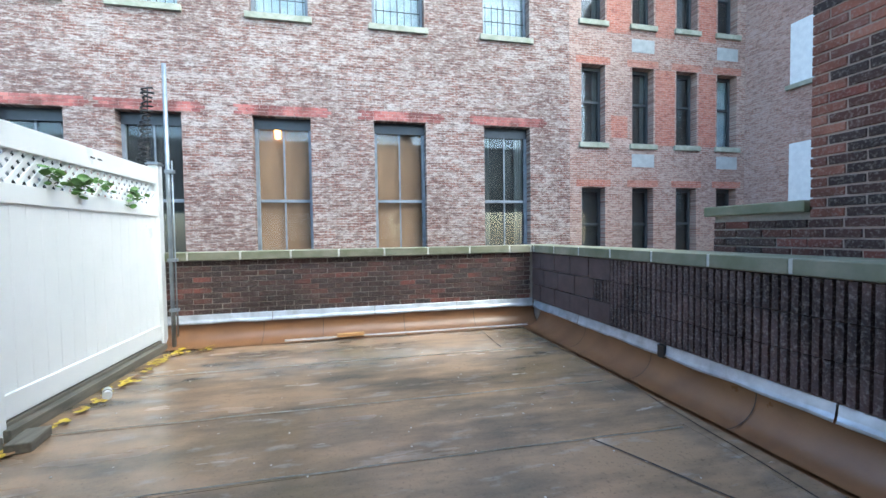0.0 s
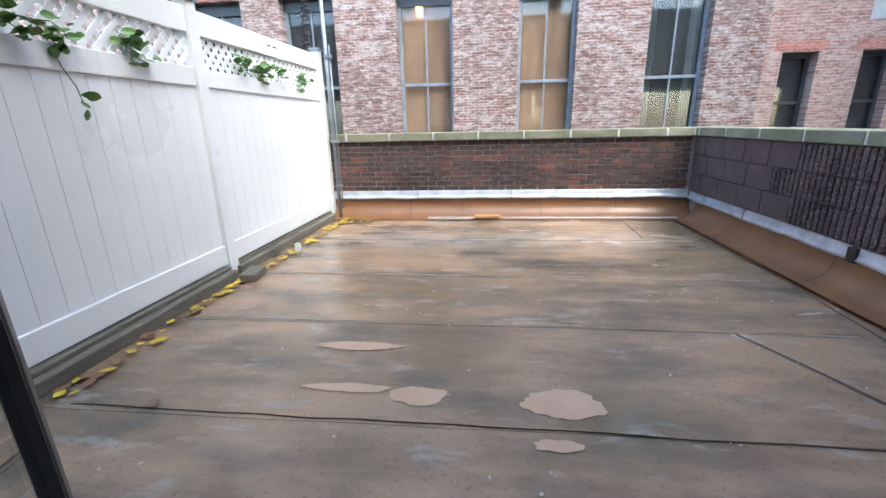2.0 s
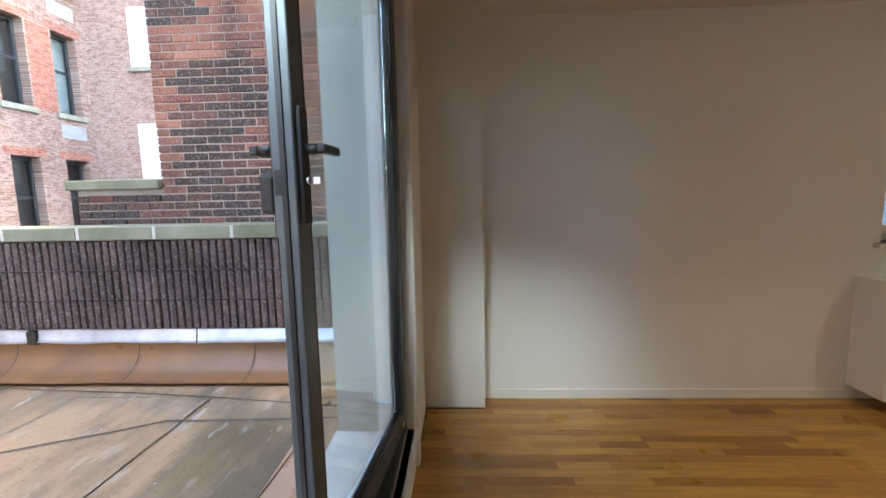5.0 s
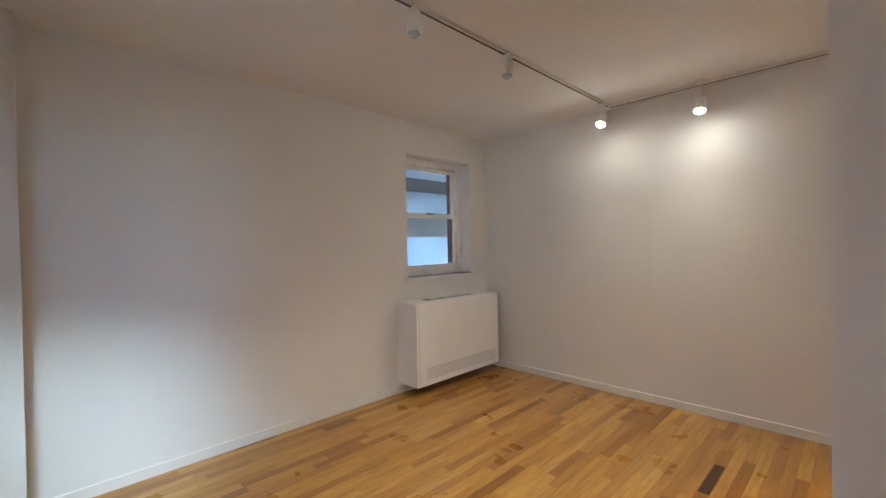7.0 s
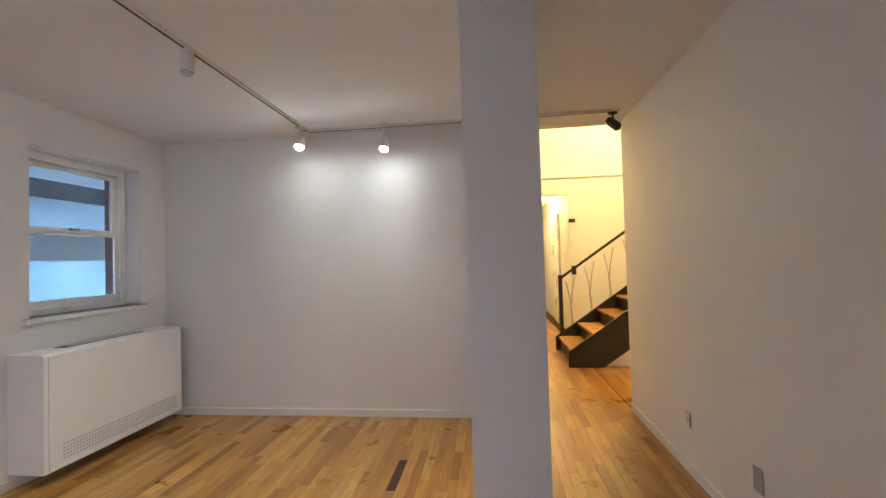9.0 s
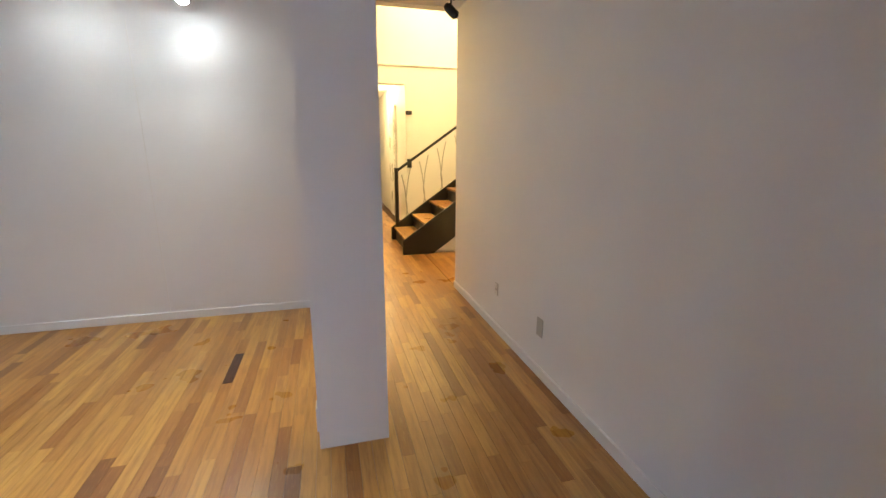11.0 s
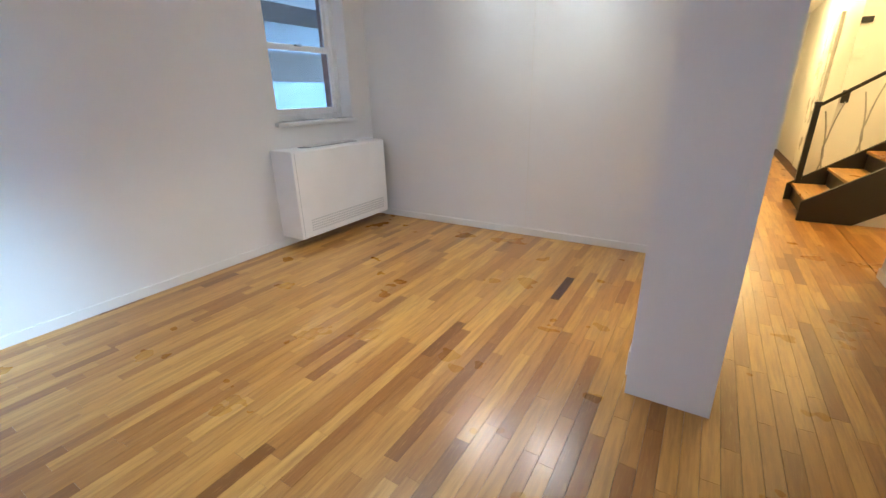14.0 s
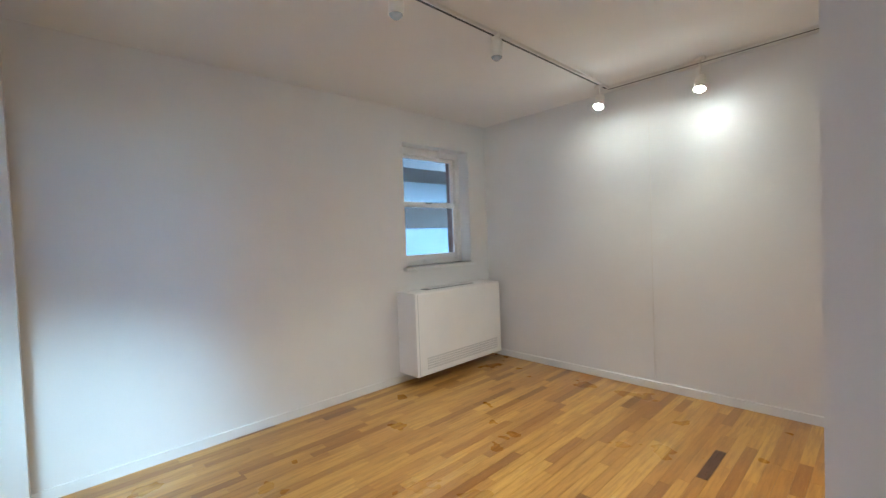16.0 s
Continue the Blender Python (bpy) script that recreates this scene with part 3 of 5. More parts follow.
    boxes("corner_fitting", [(x(st + 0.02), -0.006, 0.03, x(st + 0.05), 0, 0.06)], "chrome", d)
    return d


glazed_leaf("dark grey glazed terrace door, ajar, lever and key", (2.01, 0.400, DZ0 + 0.06), -5.5, True, -1, 0.93)
glazed_leaf("dark grey glazed terrace door, swung wide open", (0.29, 0.475, DZ0 + 0.03), 138.5, False, 1, 0.80)

# ---- sash window ----
def room_window():
    w = tagged(new("window_1"), label="white double-hung window with frosted lower panes", kind="structure")
    x0, x1 = XE + 0.13, XE + 0.20
    y0, y1, z0, z1 = WY0, WY1, WZ0, WZ1
    boxes("window_frame", [(x0, y0, z0, x1, y0 + 0.05, z1), (x0, y1 - 0.05, z0, x1, y1, z1), (x0, y0 + 0.05, z1 - 0.06, x1, y1 - 0.05, z1), (x0, y0 + 0.05, z0, x1, y1 - 0.05, z0 + 0.045)], "trim", w, "", 0.003)
    zm = 1.53
    for nm, xa, za, zb in (("lower_sash", x0 + 0.012, z0 + 0.045, zm + 0.02), ("upper_sash", x0 + 0.038, zm - 0.015, z1 - 0.06)):
        s = boxes(nm, [(xa, y0 + 0.05, za, xa + 0.025, y0 + 0.085, zb), (xa, y1 - 0.085, za, xa + 0.025, y1 - 0.05, zb), (xa, y0 + 0.085, za, xa + 0.025, y1 - 0.085, za + 0.05),
                       (xa, y0 + 0.085, zb - 0.035, xa + 0.025, y1 - 0.085, zb)], "trim", w, "", 0.003)
        p = boxes("pane", [(xa + 0.01, y0 + 0.086, za + 0.051, xa + 0.016, y1 - 0.086, zb - 0.036)], "frost", s)
        p.visible_shadow = False
    boxes("sash_lock", [(x0 - 0.004, (y0 + y1) / 2 - 0.03, zm + 0.02, x0 + 0.03, (y0 + y1) / 2 + 0.03, zm + 0.035)], "black", w, "", 0.003)
    boxes("window_sill", [(XE - 0.045, y0 - 0.04, z0 - 0.03, x0, y1 + 0.04, z0)], "trim", w, "", 0.006)
    return w


room_window()
# dark liner added so the lit outer reveal doesn't glare through the panes
structure("window_outer_reveal", [(XE + 0.205, WY0, WZ0, XE + 0.30, WY0 + 0.02, WZ1), (XE + 0.205, WY1 - 0.02, WZ0, XE + 0.30, WY1, WZ1), (XE + 0.205, WY0 + 0.02, WZ1 - 0.02, XE + 0.30, WY1 - 0.02, WZ1)], "brick_dark", "dark liner added to shade the small window's outer reveal")
# added backdrop for the small window: bluish wall, dark strips shape the panes' bands
sw = tagged(new("window_backdrop"), label="added bluish backdrop behind the small window's panes", kind="structure")
boxes("wall", [(5.5, -9.5, -9, 5.8, -0.6, 2.36)], "backdrop_blue", sw)
# near-black strip added for the dark band in the lower panes
boxes("dark_band", [(5.47, -9.5, 1.40, 5.5, -0.6, 1.80)], "unlit_black", sw, "dark strip added behind the lower panes")
# added block keeps sky off the backdrop and darkens the upper pane's top
boxes("eave", [(4.4, -9.6, 2.19, 6.0, -0.5, 5.2)], "unlit_black", sw, "added dark block that dims the backdrop and upper pane")

# ---- heater cabinet ----
def heater():
    h = thing("fan_coil_unit", "white metal heater cabinet on the wall under the window", "heater", (XE, 0, 0))
    y0, y1, z0, z1, d = -3.32, -2.25, 0.09, 0.775, 0.24
    prof = [(-0.0, z0), (-d, z0), (-d, z1 - 0.012), (-d + 0.012, z1), (-0.0, z1)]
    bm = bmesh.new()
    pts = [(p[0], p[1]) for p in prof]
    prism(bm, pts, "y", y0, y1)
    part("body", bm, "enamel", h)
    boxes("end_seam", [(-d - 0.001, y1 - 0.028, z0 + 0.01, -d, y1 - 0.025, z1 - 0.012)], "unit", h)
    g = boxes("top_grille", [(-0.13, y0 + 0.25, z1, -0.05, y1 - 0.22, z1 + 0.003)], "black", h, "dark air outlet slot")
    for i in range(28):
        y = y0 + 0.26 + i * 0.0195
        boxes("fin", [(-0.128, y, z1 + 0.003, -0.052, y + 0.006, z1 + 0.012)], "enamel", g)
    bm = bmesh.new()
    for i in range(46):
        for j in range(5):
            y = y0 + 0.06 + i * 0.0198
            z = z0 + 0.045 + j * 0.021
            box(bm, -d - 0.0015, y, z, -d, y + 0.011, z + 0.012)
    tagged(part("perforated_grille", bm, "perf", h, "fine perforated strip along the foot"), kind="stuff")
    return h


heater()

# ---- outlets ----
def outlet(y, z, wide=0.05, tall=0.085, label="white double wall outlet", slots=True):
    o = thing("wall_outlet", label, "outlet", (XW, y, z))
    boxes("plate", [(0, -wide / 2, -tall / 2, 0.006, wide / 2, tall / 2)], "outlet", o, "", 0.002)
    if slots:
        for s in (-0.025, 0.025):
            f = boxes("socket", [(0.006, -0.016, s - 0.014, 0.008, 0.016, s + 0.014)], "plastic", o, "", 0.0008)
            boxes("slot", [(0.008, -0.008, s - 0.004, 0.0084, -0.006, s + 0.006), (0.008, 0.006, s - 0.004, 0.0084, 0.008, s + 0.006)], "black", f)


outlet(-2.655, 0.306)
outlet(-2.03, 0.288, 0.065, 0.105, "grey blank wall plate low on the wall", False)
o = thing("wall_outlet", "small white outlet at the pillar's side", "outlet", (0.048, -1.775, 0.12))
boxes("plate", [(0, -0.035, -0.055, 0.014, 0.035, 0.055)], "plastic", o, "", 0.003)

# ---- track lights ----
TX, TY = 1.40, YS + 0.12
def track(name, a, b, label):
    t = thing(name, label, "lighting track")
    w = 0.017
    if a[0] == b[0]:
        boxes("rail", [(a[0] - w, a[1], CE - 0.018, a[0] + w, b[1], CE)], "plastic", t, "", 0.002)
        boxes("groove", [(a[0] - 0.006, a[1] + 0.02, CE - 0.0195, a[0] + 0.006, b[1] - 0.02, CE - 0.018)], "black", t)
    else:
        boxes("rail", [(a[0], a[1] - w, CE - 0.018, b[0], a[1] + w, CE)], "plastic", t, "", 0.002)
        boxes("groove", [(a[0] + 0.02, a[1] - 0.006, CE - 0.0195, b[0] - 0.02, a[1] + 0.006, CE - 0.018)], "black", t)


track("light_track", (TX, TY + 0.017), (TX, -0.6), "white ceiling lighting track over the room")
track("light_track", (XW + 0.1, TY), (TX + 0.017, TY), "white ceiling lighting track along the wall")


def spot(x, y, aim, lit, label, body="plastic", power=0.0, cone=122, z=CE - 0.018, drop=0.09):
    s = thing("track_spotlight", label, "spotlight", (x, y, z))
    bm = bmesh.new()
    cyl(bm, (0, 0, 0), (0, 0, 0.04 - drop), 0.007)
    box(bm, -0.03, -0.012, -0.018, 0.03, 0.012, 0)
    part("stem", bm, body, s)
    d = Vector(aim).normalized()
    c = Vector((0, 0, -drop))
    bm = bmesh.new()
    cyl(bm, c - d * 0.055, c - d * 0.03, 0.022, 0.033, 20)
    cyl(bm, c - d * 0.03, c + d * 0.05, 0.033, 0.033, 20, False)
    head = part("head", bm, body, s)
    bm = bmesh.new()
    cyl(bm, c + d * 0.036, c + d * 0.05, 0.031, 0.030, 20)
    cyl(bm, c + d * 0.05, c + d * 0.066, 0.030, 0.014, 20)
    part("lens", bm, lit, head)
    if power:
        ld = bpy.data.lights.new("track_lamp", "SPOT")
        ld.energy, ld.spot_size, ld.spot_blend, ld.shadow_soft_size, ld.color = power, radians(cone), 1.0, 0.03, (1.0, 0.90, 0.76)
        lo = new("track_lamp", ld)
        lo.matrix_world = look(Vector((x, y, z)) + c + d * 0.075, Vector((x, y, z)) + c + d * 2)
    return s


spot(1.40, YS + 0.27, (0.0, 0.45, -1), "lamp_on", "white track spotlight, lit", power=0.8, drop=0.12)
spot(0.745, YS + 0.22, (0.0, 0.40, -1), "lamp_on", "white track spotlight, lit", power=0.8, drop=0.16)
spot(TX - 0.01, -1.96, (0.02, 0.05, -1), "lamp_dim", "white track spotlight hanging straight down", power=1.3, cone=100, drop=0.07)
spot(TX - 0.01, -1.27, (0.02, 0.05, -1), "lamp_dim", "white track spotlight hanging straight down", power=1.3, cone=100, drop=0.07)
spot(-0.98, TY, (-0.5, 0.3, -0.6), "black", "small dark track spotlight by the hall", "black")

# ---- hall: stairs ----
def stairs():
    s = thing("staircase", "black staircase with oak treads rising beside the hall wall", "stairs", (-0.93, 0, 0))
    ya, yb, n, rise, go = -5.95, -4.97, 12, 0.18, 0.255
    for y in (ya, yb - 0.035):
        bm = bmesh.new()
        prism(bm, [(0.06, 0), (-0.32, 0), (-n * go - 0.32, n * rise), (-n * go, n * rise + 0.21), (0.06, 0.17)], "y", y, y + 0.035)
        part("stringer", bm, "stair_black", s, "black stringer")
    for i in range(n):
        x = -i * go
        boxes("tread", [(x - go - 0.01, ya + 0.036, (i + 1) * rise - 0.03, x + 0.02, yb - 0.036, (i + 1) * rise)], "oak", s, "orange oak tread", 0.004)
        boxes("riser", [(x - 0.018, ya + 0.036, i * rise + 0.001, x, yb - 0.036, (i + 1) * rise - 0.031)], "stair_black", s, "black riser")
    bm = bmesh.new()
    prism(bm, [(-0.34, 0), (-n * go - 0.3, 0), (-n * go - 0.3, n * rise - 0.03)], "y", yb - 0.075, yb - 0.04)
    part("under_panel", bm, "wall", s, "white panel under the stairs")
    post = boxes("newel_post", [(-0.05, ya + 0.0, 0, -0.0, ya + 0.05, 0.98)], "black", s, "black newel post", 0.004)
    boxes("cap", [(-0.055, ya - 0.005, 0.98, 0.005, ya + 0.055, 1.0)], "black", post, "", 0.003)
    bm = bmesh.new()
    cyl(bm, (-0.02, ya + 0.02, 0.95), (-n * go, ya + 0.02, 0.95 + n * rise * 0.98), 0.018)
    part("handrail", bm, "black", s, "black sloping handrail")
    for i in range(2 * n):
        x = -i * go / 2 - 0.10
        z = max((i / 2 + 0.6) * rise, 0.1)
        bm = bmesh.new()
        side = 1 if i % 2 else -1
        pts = [(x + side * 0.075 * math.sin(k / 9 * math.pi) * (1 if k < 5 else 0.8), z + k / 9 * 0.80) for k in range(10)]
        rings = [[bm.verts.new((px + 0.007 * math.cos(a * math.pi / 3), ya + 0.02 + 0.007 * math.sin(a * math.pi / 3), pz)) for a in range(6)] for px, pz in pts]
        for lo, hi in zip(rings, rings[1:]):
            for a in range(6):
                bm.faces.new((lo[a], lo[(a + 1) % 6], hi[(a + 1) % 6], hi[a]))
        bm.faces.new(rings[0][::-1])
        bm.faces.new(rings[-1])
        part("baluster", bm, "unit", s, "thin curved metal baluster")
    return s


stairs()
st = thing("thermostat", "small black wall control", "control", (-1.33, HF, 1.815))
boxes("case", [(-0.05, 0, -0.03, 0.05, 0.02, 0.03)], "black", st, "", 0.003)
st = thing("thermostat", "small pale wall control", "control", (-1.33, HF, 1.486))
boxes("case", [(-0.04, 0, -0.05, 0.04, 0.02, 0.05)], "plastic", st, "", 0.003)
st = thing("intercom", "black intercom handset on the wall by the stairs", "intercom", (-1.33, HF, 1.03))
boxes("case", [(-0.035, 0, -0.07, 0.035, 0.03, 0.07)], "black", st, "", 0.005)
hl = thing("ceiling_lamp", "round flush corridor ceiling lamp, lit warm", "lamp", (-0.85, HF - 1.6, 2.4))
bm = bmesh.new()
cyl(bm, (0, 0, -0.04), (0, 0, 0), 0.12, 0.14, 24)
part("shade", bm, "hall_lamp", hl)
for nm, loc, e, size in (("hall_light", (-2.0, -5.4, HC - 0.15), 8, 0.25), ("corridor_light", (-0.85, HF - 1.6, 2.25), 1.6, 0.12)):
    ld = bpy.data.lights.new(nm, "POINT")
    ld.energy, ld.color, ld.shadow_soft_size = e, (1.0, 0.62, 0.22), size
    new(nm, ld).location = loc
dr = thing("corridor_door", "white door standing against the corridor wall", "door", (-1.28, HF - 0.9, 0))
boxes("leaf", [(0, -0.75, 0.01, 0.04, 0, 2.02)], "trim", dr, "", 0.003)
boxes("panel", [(0.04, -0.63, 1.1, 0.046, -0.12, 1.88), (0.04, -0.63, 0.2, 0.046, -0.12, 0.98)], "trim", dr, "", 0.002)

sp = thing("sprinkler", "small dark sprinkler head under the ceiling", "sprinkler", (0.60, -1.592, CE))
bm = bmesh.new()
cyl(bm, (0, 0, -0.006), (0, 0, 0), 0.032, 0.035, 20)
part("rose", bm, "chrome", sp)
bm = bmesh.new()
cyl(bm, (0, 0, -0.045), (0, 0, -0.006), 0.010, 0.014, 12)
cyl(bm, (0, 0, -0.052), (0, 0, -0.045), 0.022, 0.022, 16)
part("head", bm, "black", sp)

# ---- terrace: fence ----
FX = -1.60
fence = thing("fence", "white vinyl privacy fence with a lattice top, vines on it", "fence")
turn = pose(0, 0, 0, 0, 0, -1.8)
pivot = Vector((FX + 0.01, 6.08, 0))
lean = Matrix.Translation(pivot) @ turn @ Matrix.Translation(-pivot)
fence.matrix_basis = lean
def fence_post(y, z1=2.17):
    p = new("fence_post")
    p.parent, p.location = fence, (FX, y, 0)
    boxes("shaft", [(-0.055, -0.055, DK, 0.055, 0.055, z1)], "vinyl", p, "", 0.006)
    bm = bmesh.new()
    box(bm, -0.075, -0.075, z1, 0.075, 0.075, z1 + 0.02, 0.004)
    box(bm, -0.06, -0.06, z1 + 0.02, 0.06, 0.06, z1 + 0.035, 0.006)
    part("cap", bm, "galv", p, "weathered grey cap")
    return p


def fence_panel(y0, y1):
    """One privacy panel: tongue-and-groove boards, three rails and a lattice band."""
    f = new("fence_panel")
    f.parent, f.location = fence, (FX, 0, 0)
    boxes("bottom_rail", [(-0.035, y0, 0.10, 0.035, y1, 0.27)], "vinyl", f, "", 0.006)
    boxes("middle_rail", [(-0.035, y0, 1.56, 0.035, y1, 1.70)], "vinyl", f, "", 0.006)
    boxes("top_rail", [(-0.035, y0, 1.94, 0.035, y1, 2.12)], "vinyl", f, "", 0.006)
    n = round((y1 - y0) / 0.152)
    w = (y1 - y0) / n
    for i in range(n):
        boxes("board", [(-0.018, y0 + i * w + 0.0015, 0.27, 0.018, y0 + (i + 1) * w - 0.0015, 1.56)], "vinyl", f, "", 0.002)
    boxes("board_tongue", [(-0.010, y0, 0.27, 0.010, y1, 1.56)], "vinyl", f)
    for s in (-0.055, 0.055):
        boxes("drain_slot", [(0.035, (y0 + y1) / 2 + s - 0.035, 2.03, 0.0365, (y0 + y1) / 2 + s + 0.035, 2.045)], "black", f)
    za, zb, pitch, half = 1.70, 1.94, 0.098, 0.0175
    h = zb - za
    for s, xo in ((1, 0.004), (-1, -0.004)):
        k = math.floor((y0 - h) / pitch)
        while k * pitch < y1 + h:
            a = k * pitch
            ya, yb = (a, a + h) if s > 0 else (a + h, a)
            lo, hi = (ya, za), (yb, zb)
            def clip(lo, hi):
                (p, q), (r, t) = lo, hi
                out = []
                for yy, zz in (lo, hi):
                    if yy < y0:
                        zz = q + (t - q) * (y0 - p) / (r - p)
                        yy = y0
                    if yy > y1:
                        zz = q + (t - q) * (y1 - p) / (r - p)
                        yy = y1
                    out.append((yy, zz))
                return out
            if max(ya, yb) > y0 + 0.02 and min(ya, yb) < y1 - 0.02:
                (ya, zA), (yb, zB) = clip(lo, hi)
                if abs(zB - zA) > 0.01:
                    bm = bmesh.new()
                    dy, dz = yb - ya, zB - zA
                    L = math.hypot(dy, dz)
                    ny, nz = -dz / L * half, dy / L * half
                    prism(bm, [(ya + ny, zA + nz), (yb + ny, zB + nz), (yb - ny, zB - nz), (ya - ny, zA - nz)], "x", xo - 0.004, xo + 0.004)
                    part("lattice_slat", bm, "vinyl", f)
            k += 1
    return f


for y in (-0.02 + 1.32, 3.70, 6.08):
    fence_post(y)
fence_panel(1.38 - 0.02, 3.64)
fence_panel(3.76, 6.02)
fence_panel(0.62, 1.24)

# the sleepers under the fence
for y0, y1, x0, x1 in ((0.7, 3.62, -1.68, -1.47), (3.72, 6.0, -1.68, -1.50)):
    c = thing("timber_curb", "damp weathered timber sleeper along the fence foot", "timber")
    c.matrix_basis = lean
    bm = bmesh.new()
    box(bm, x0, y0, DK, x1, y1, 0.055, 0.008)
    part("beam", bm, "curb", c)
    bm = bmesh.new()
    box(bm, x0, y0, 0.055, x1 - 0.06, y1, 0.085, 0.006)
    part("batten", bm, "curb", c)
bl = thing("timber_block", "short damp timber block by the fence post", "timber", (-1.42, 3.66, DK), 8)
boxes("block", [(-0.09, -0.13, 0, 0.05, 0.13, 0.07)], "curb", bl, "", 0.01)
structure("fence_side_roof", [(-5.5, 0.3, DK - 0.1, -1.7, 6.5, DK - 0.01)], "cove", "neighbouring roof behind the fence")

# ---- terrace: membrane ----
def sheet(y0, y1, x0, x1, lift):
    """One run of roof membrane, slightly uneven, with a lapped edge."""
    bm = bmesh.new()
    nx, ny = 26, 5
    g = []
    for j in range(ny + 1):
        y = y0 + (y1 - y0) * j / ny
        row = []
        for i in range(nx + 1):
            x = x0 + (x1 - x0) * i / nx
            yy = y + (0.012 * noise.noise((x * 1.3, y0 * 5, 0)) if j == 0 else 0)
            row.append(bm.verts.new((x, yy, DK + lift * (1 - j / ny) + 0.0012 * noise.noise((x * 1.7, y * 1.7, 3)))))
        g.append(row)
    for j in range(ny):
        for i in range(nx):
            bm.faces.new((g[j][i], g[j][i + 1], g[j + 1][i + 1], g[j + 1][i]))
    r = bmesh.ops.extrude_face_region(bm, geom=bm.faces[:])
    for v in [v for v in r["geom"] if isinstance(v, bmesh.types.BMVert)]:
        v.co.z -= 0.012
    bmesh.ops.recalc_face_normals(bm, faces=bm.faces[:])
    return bm


deck = tagged(new("deck"), label="wet brown roof membrane laid in lapped runs", kind="structure")
edges = [0.70, 1.07, 1.87, 2.83, 3.75, 4.92, 6.05]
for a, b in zip(edges, edges[1:]):
    part("membrane_sheet", sheet(a, b + 0.012, -1.66, 2.84, 0.0025), "deck_tan" if a < 1 else "deck", deck)
part("membrane_sheet", sheet(0.70, 6.02, 2.84, 3.0, 0.004), "deck", deck, "border strip of the wet membrane")


def wobble(pts, w, name, material, z=0.0, label=""):
    """A thin uneven line lying on the deck through the given places."""
    bm = bmesh.new()
    prev = None
    for k in range(len(pts) - 1):
        (xa, ya), (xb, yb) = pts[k], pts[k + 1]
        n = max(2, int(math.hypot(xb - xa, yb - ya) / 0.06))
        for i in range(n + (k == len(pts) - 2)):
            u = i / n
            x, y = xa + (xb - xa) * u, ya + (yb - ya) * u
            L = math.hypot(xb - xa, yb - ya)
            nx, ny = -(yb - ya) / L, (xb - xa) / L
            o = 0.012 * noise.noise((x * 3, y * 3, 7))
            ww = w * (0.6 + 0.8 * abs(noise.noise((x * 6, y * 6, 1))))
            zz = DK + z
            cur = [bm.verts.new((x + nx * (o + ww), y + ny * (o + ww), zz)), bm.verts.new((x + nx * (o - ww), y + ny * (o - ww), zz)),
                   bm.verts.new((x + nx * o, y + ny * o, zz + 0.006))]
            if prev:
                bm.faces.new((prev[0], prev[2], cur[2], cur[0]))
                bm.faces.new((prev[2], prev[1], cur[1], cur[2]))
            prev = cur
    return tagged(part(name, bm, material, None, label), kind="structure")


wobble([(3.0, 6.0), (2.95, 4.8), (2.99, 3.7), (2.90, 2.67), (2.84, 1.9), (2.7, 0.9)], 0.0035, "seam_line", "seam", 0.008, "black open seam along the upstand")
wobble([(2.11, 2.79), (2.35, 2.30), (2.52, 1.95), (2.57, 0.8)], 0.006, "seam_line", "seam", 0.008, "black open seam in the membrane")
wobble([(2.37, 5.85), (2.33, 5.0)], 0.004, "seam_line", "seam", 0.008)
for y, w, paint in ((1.07, 0.004, "cove"), (1.87, 0.0025, "seam"), (2.83, 0.004, "chip"), (3.75, 0.003, "chip"), (4.92, 0.003, "chip")):
    wobble([(-1.4, y + 0.03), (0.9, y + 0.01), (2.8, y - 0.03)], w, "lap_line", paint, 0.0035, "thin uneven line along a membrane lap")


def silt(name, x, y, a, b, seed):
    r = random.Random(seed)
    bm = bmesh.new()
    ring = []
    for i in range(48):
        t = i / 48 * 6.28319
        k = 1 + 0.28 * noise.noise((math.cos(t) * 1.6 + seed, math.sin(t) * 1.6, seed)) + 0.14 * noise.noise((math.cos(t) * 5, math.sin(t) * 5, seed))
        ring.append(bm.verts.new((x + a * k * math.cos(t), y + b * k * math.sin(t), DK + 0.0055)))
    bm.faces.new(ring)
    return tagged(part(name, bm, "silt", None, "smooth tan patch on the wet membrane"), kind="structure")


for x, y, a, b, s in ((0.97, 2.06, 0.19, 0.10, 1), (0.28, 2.08, 0.15, 0.07, 3), (-0.08, 2.12, 0.22, 0.035, 6), (-0.15, 2.53, 0.26, 0.045, 5), (0.90, 1.79, 0.10, 0.035, 8)):
    silt("silt_patch", x, y, a, b, s)


def cove_profile(r=0.24, top=0.25):
    pts = []
    for i in range(9):
        a = i / 8 * math.pi / 2
        pts.append((r - r * math.sin(a), r - r * math.cos(a)))
    pts = [(p[0] + 0.012, p[1] * 0.85) for p in pts]
    return pts + [(0.012, top)]


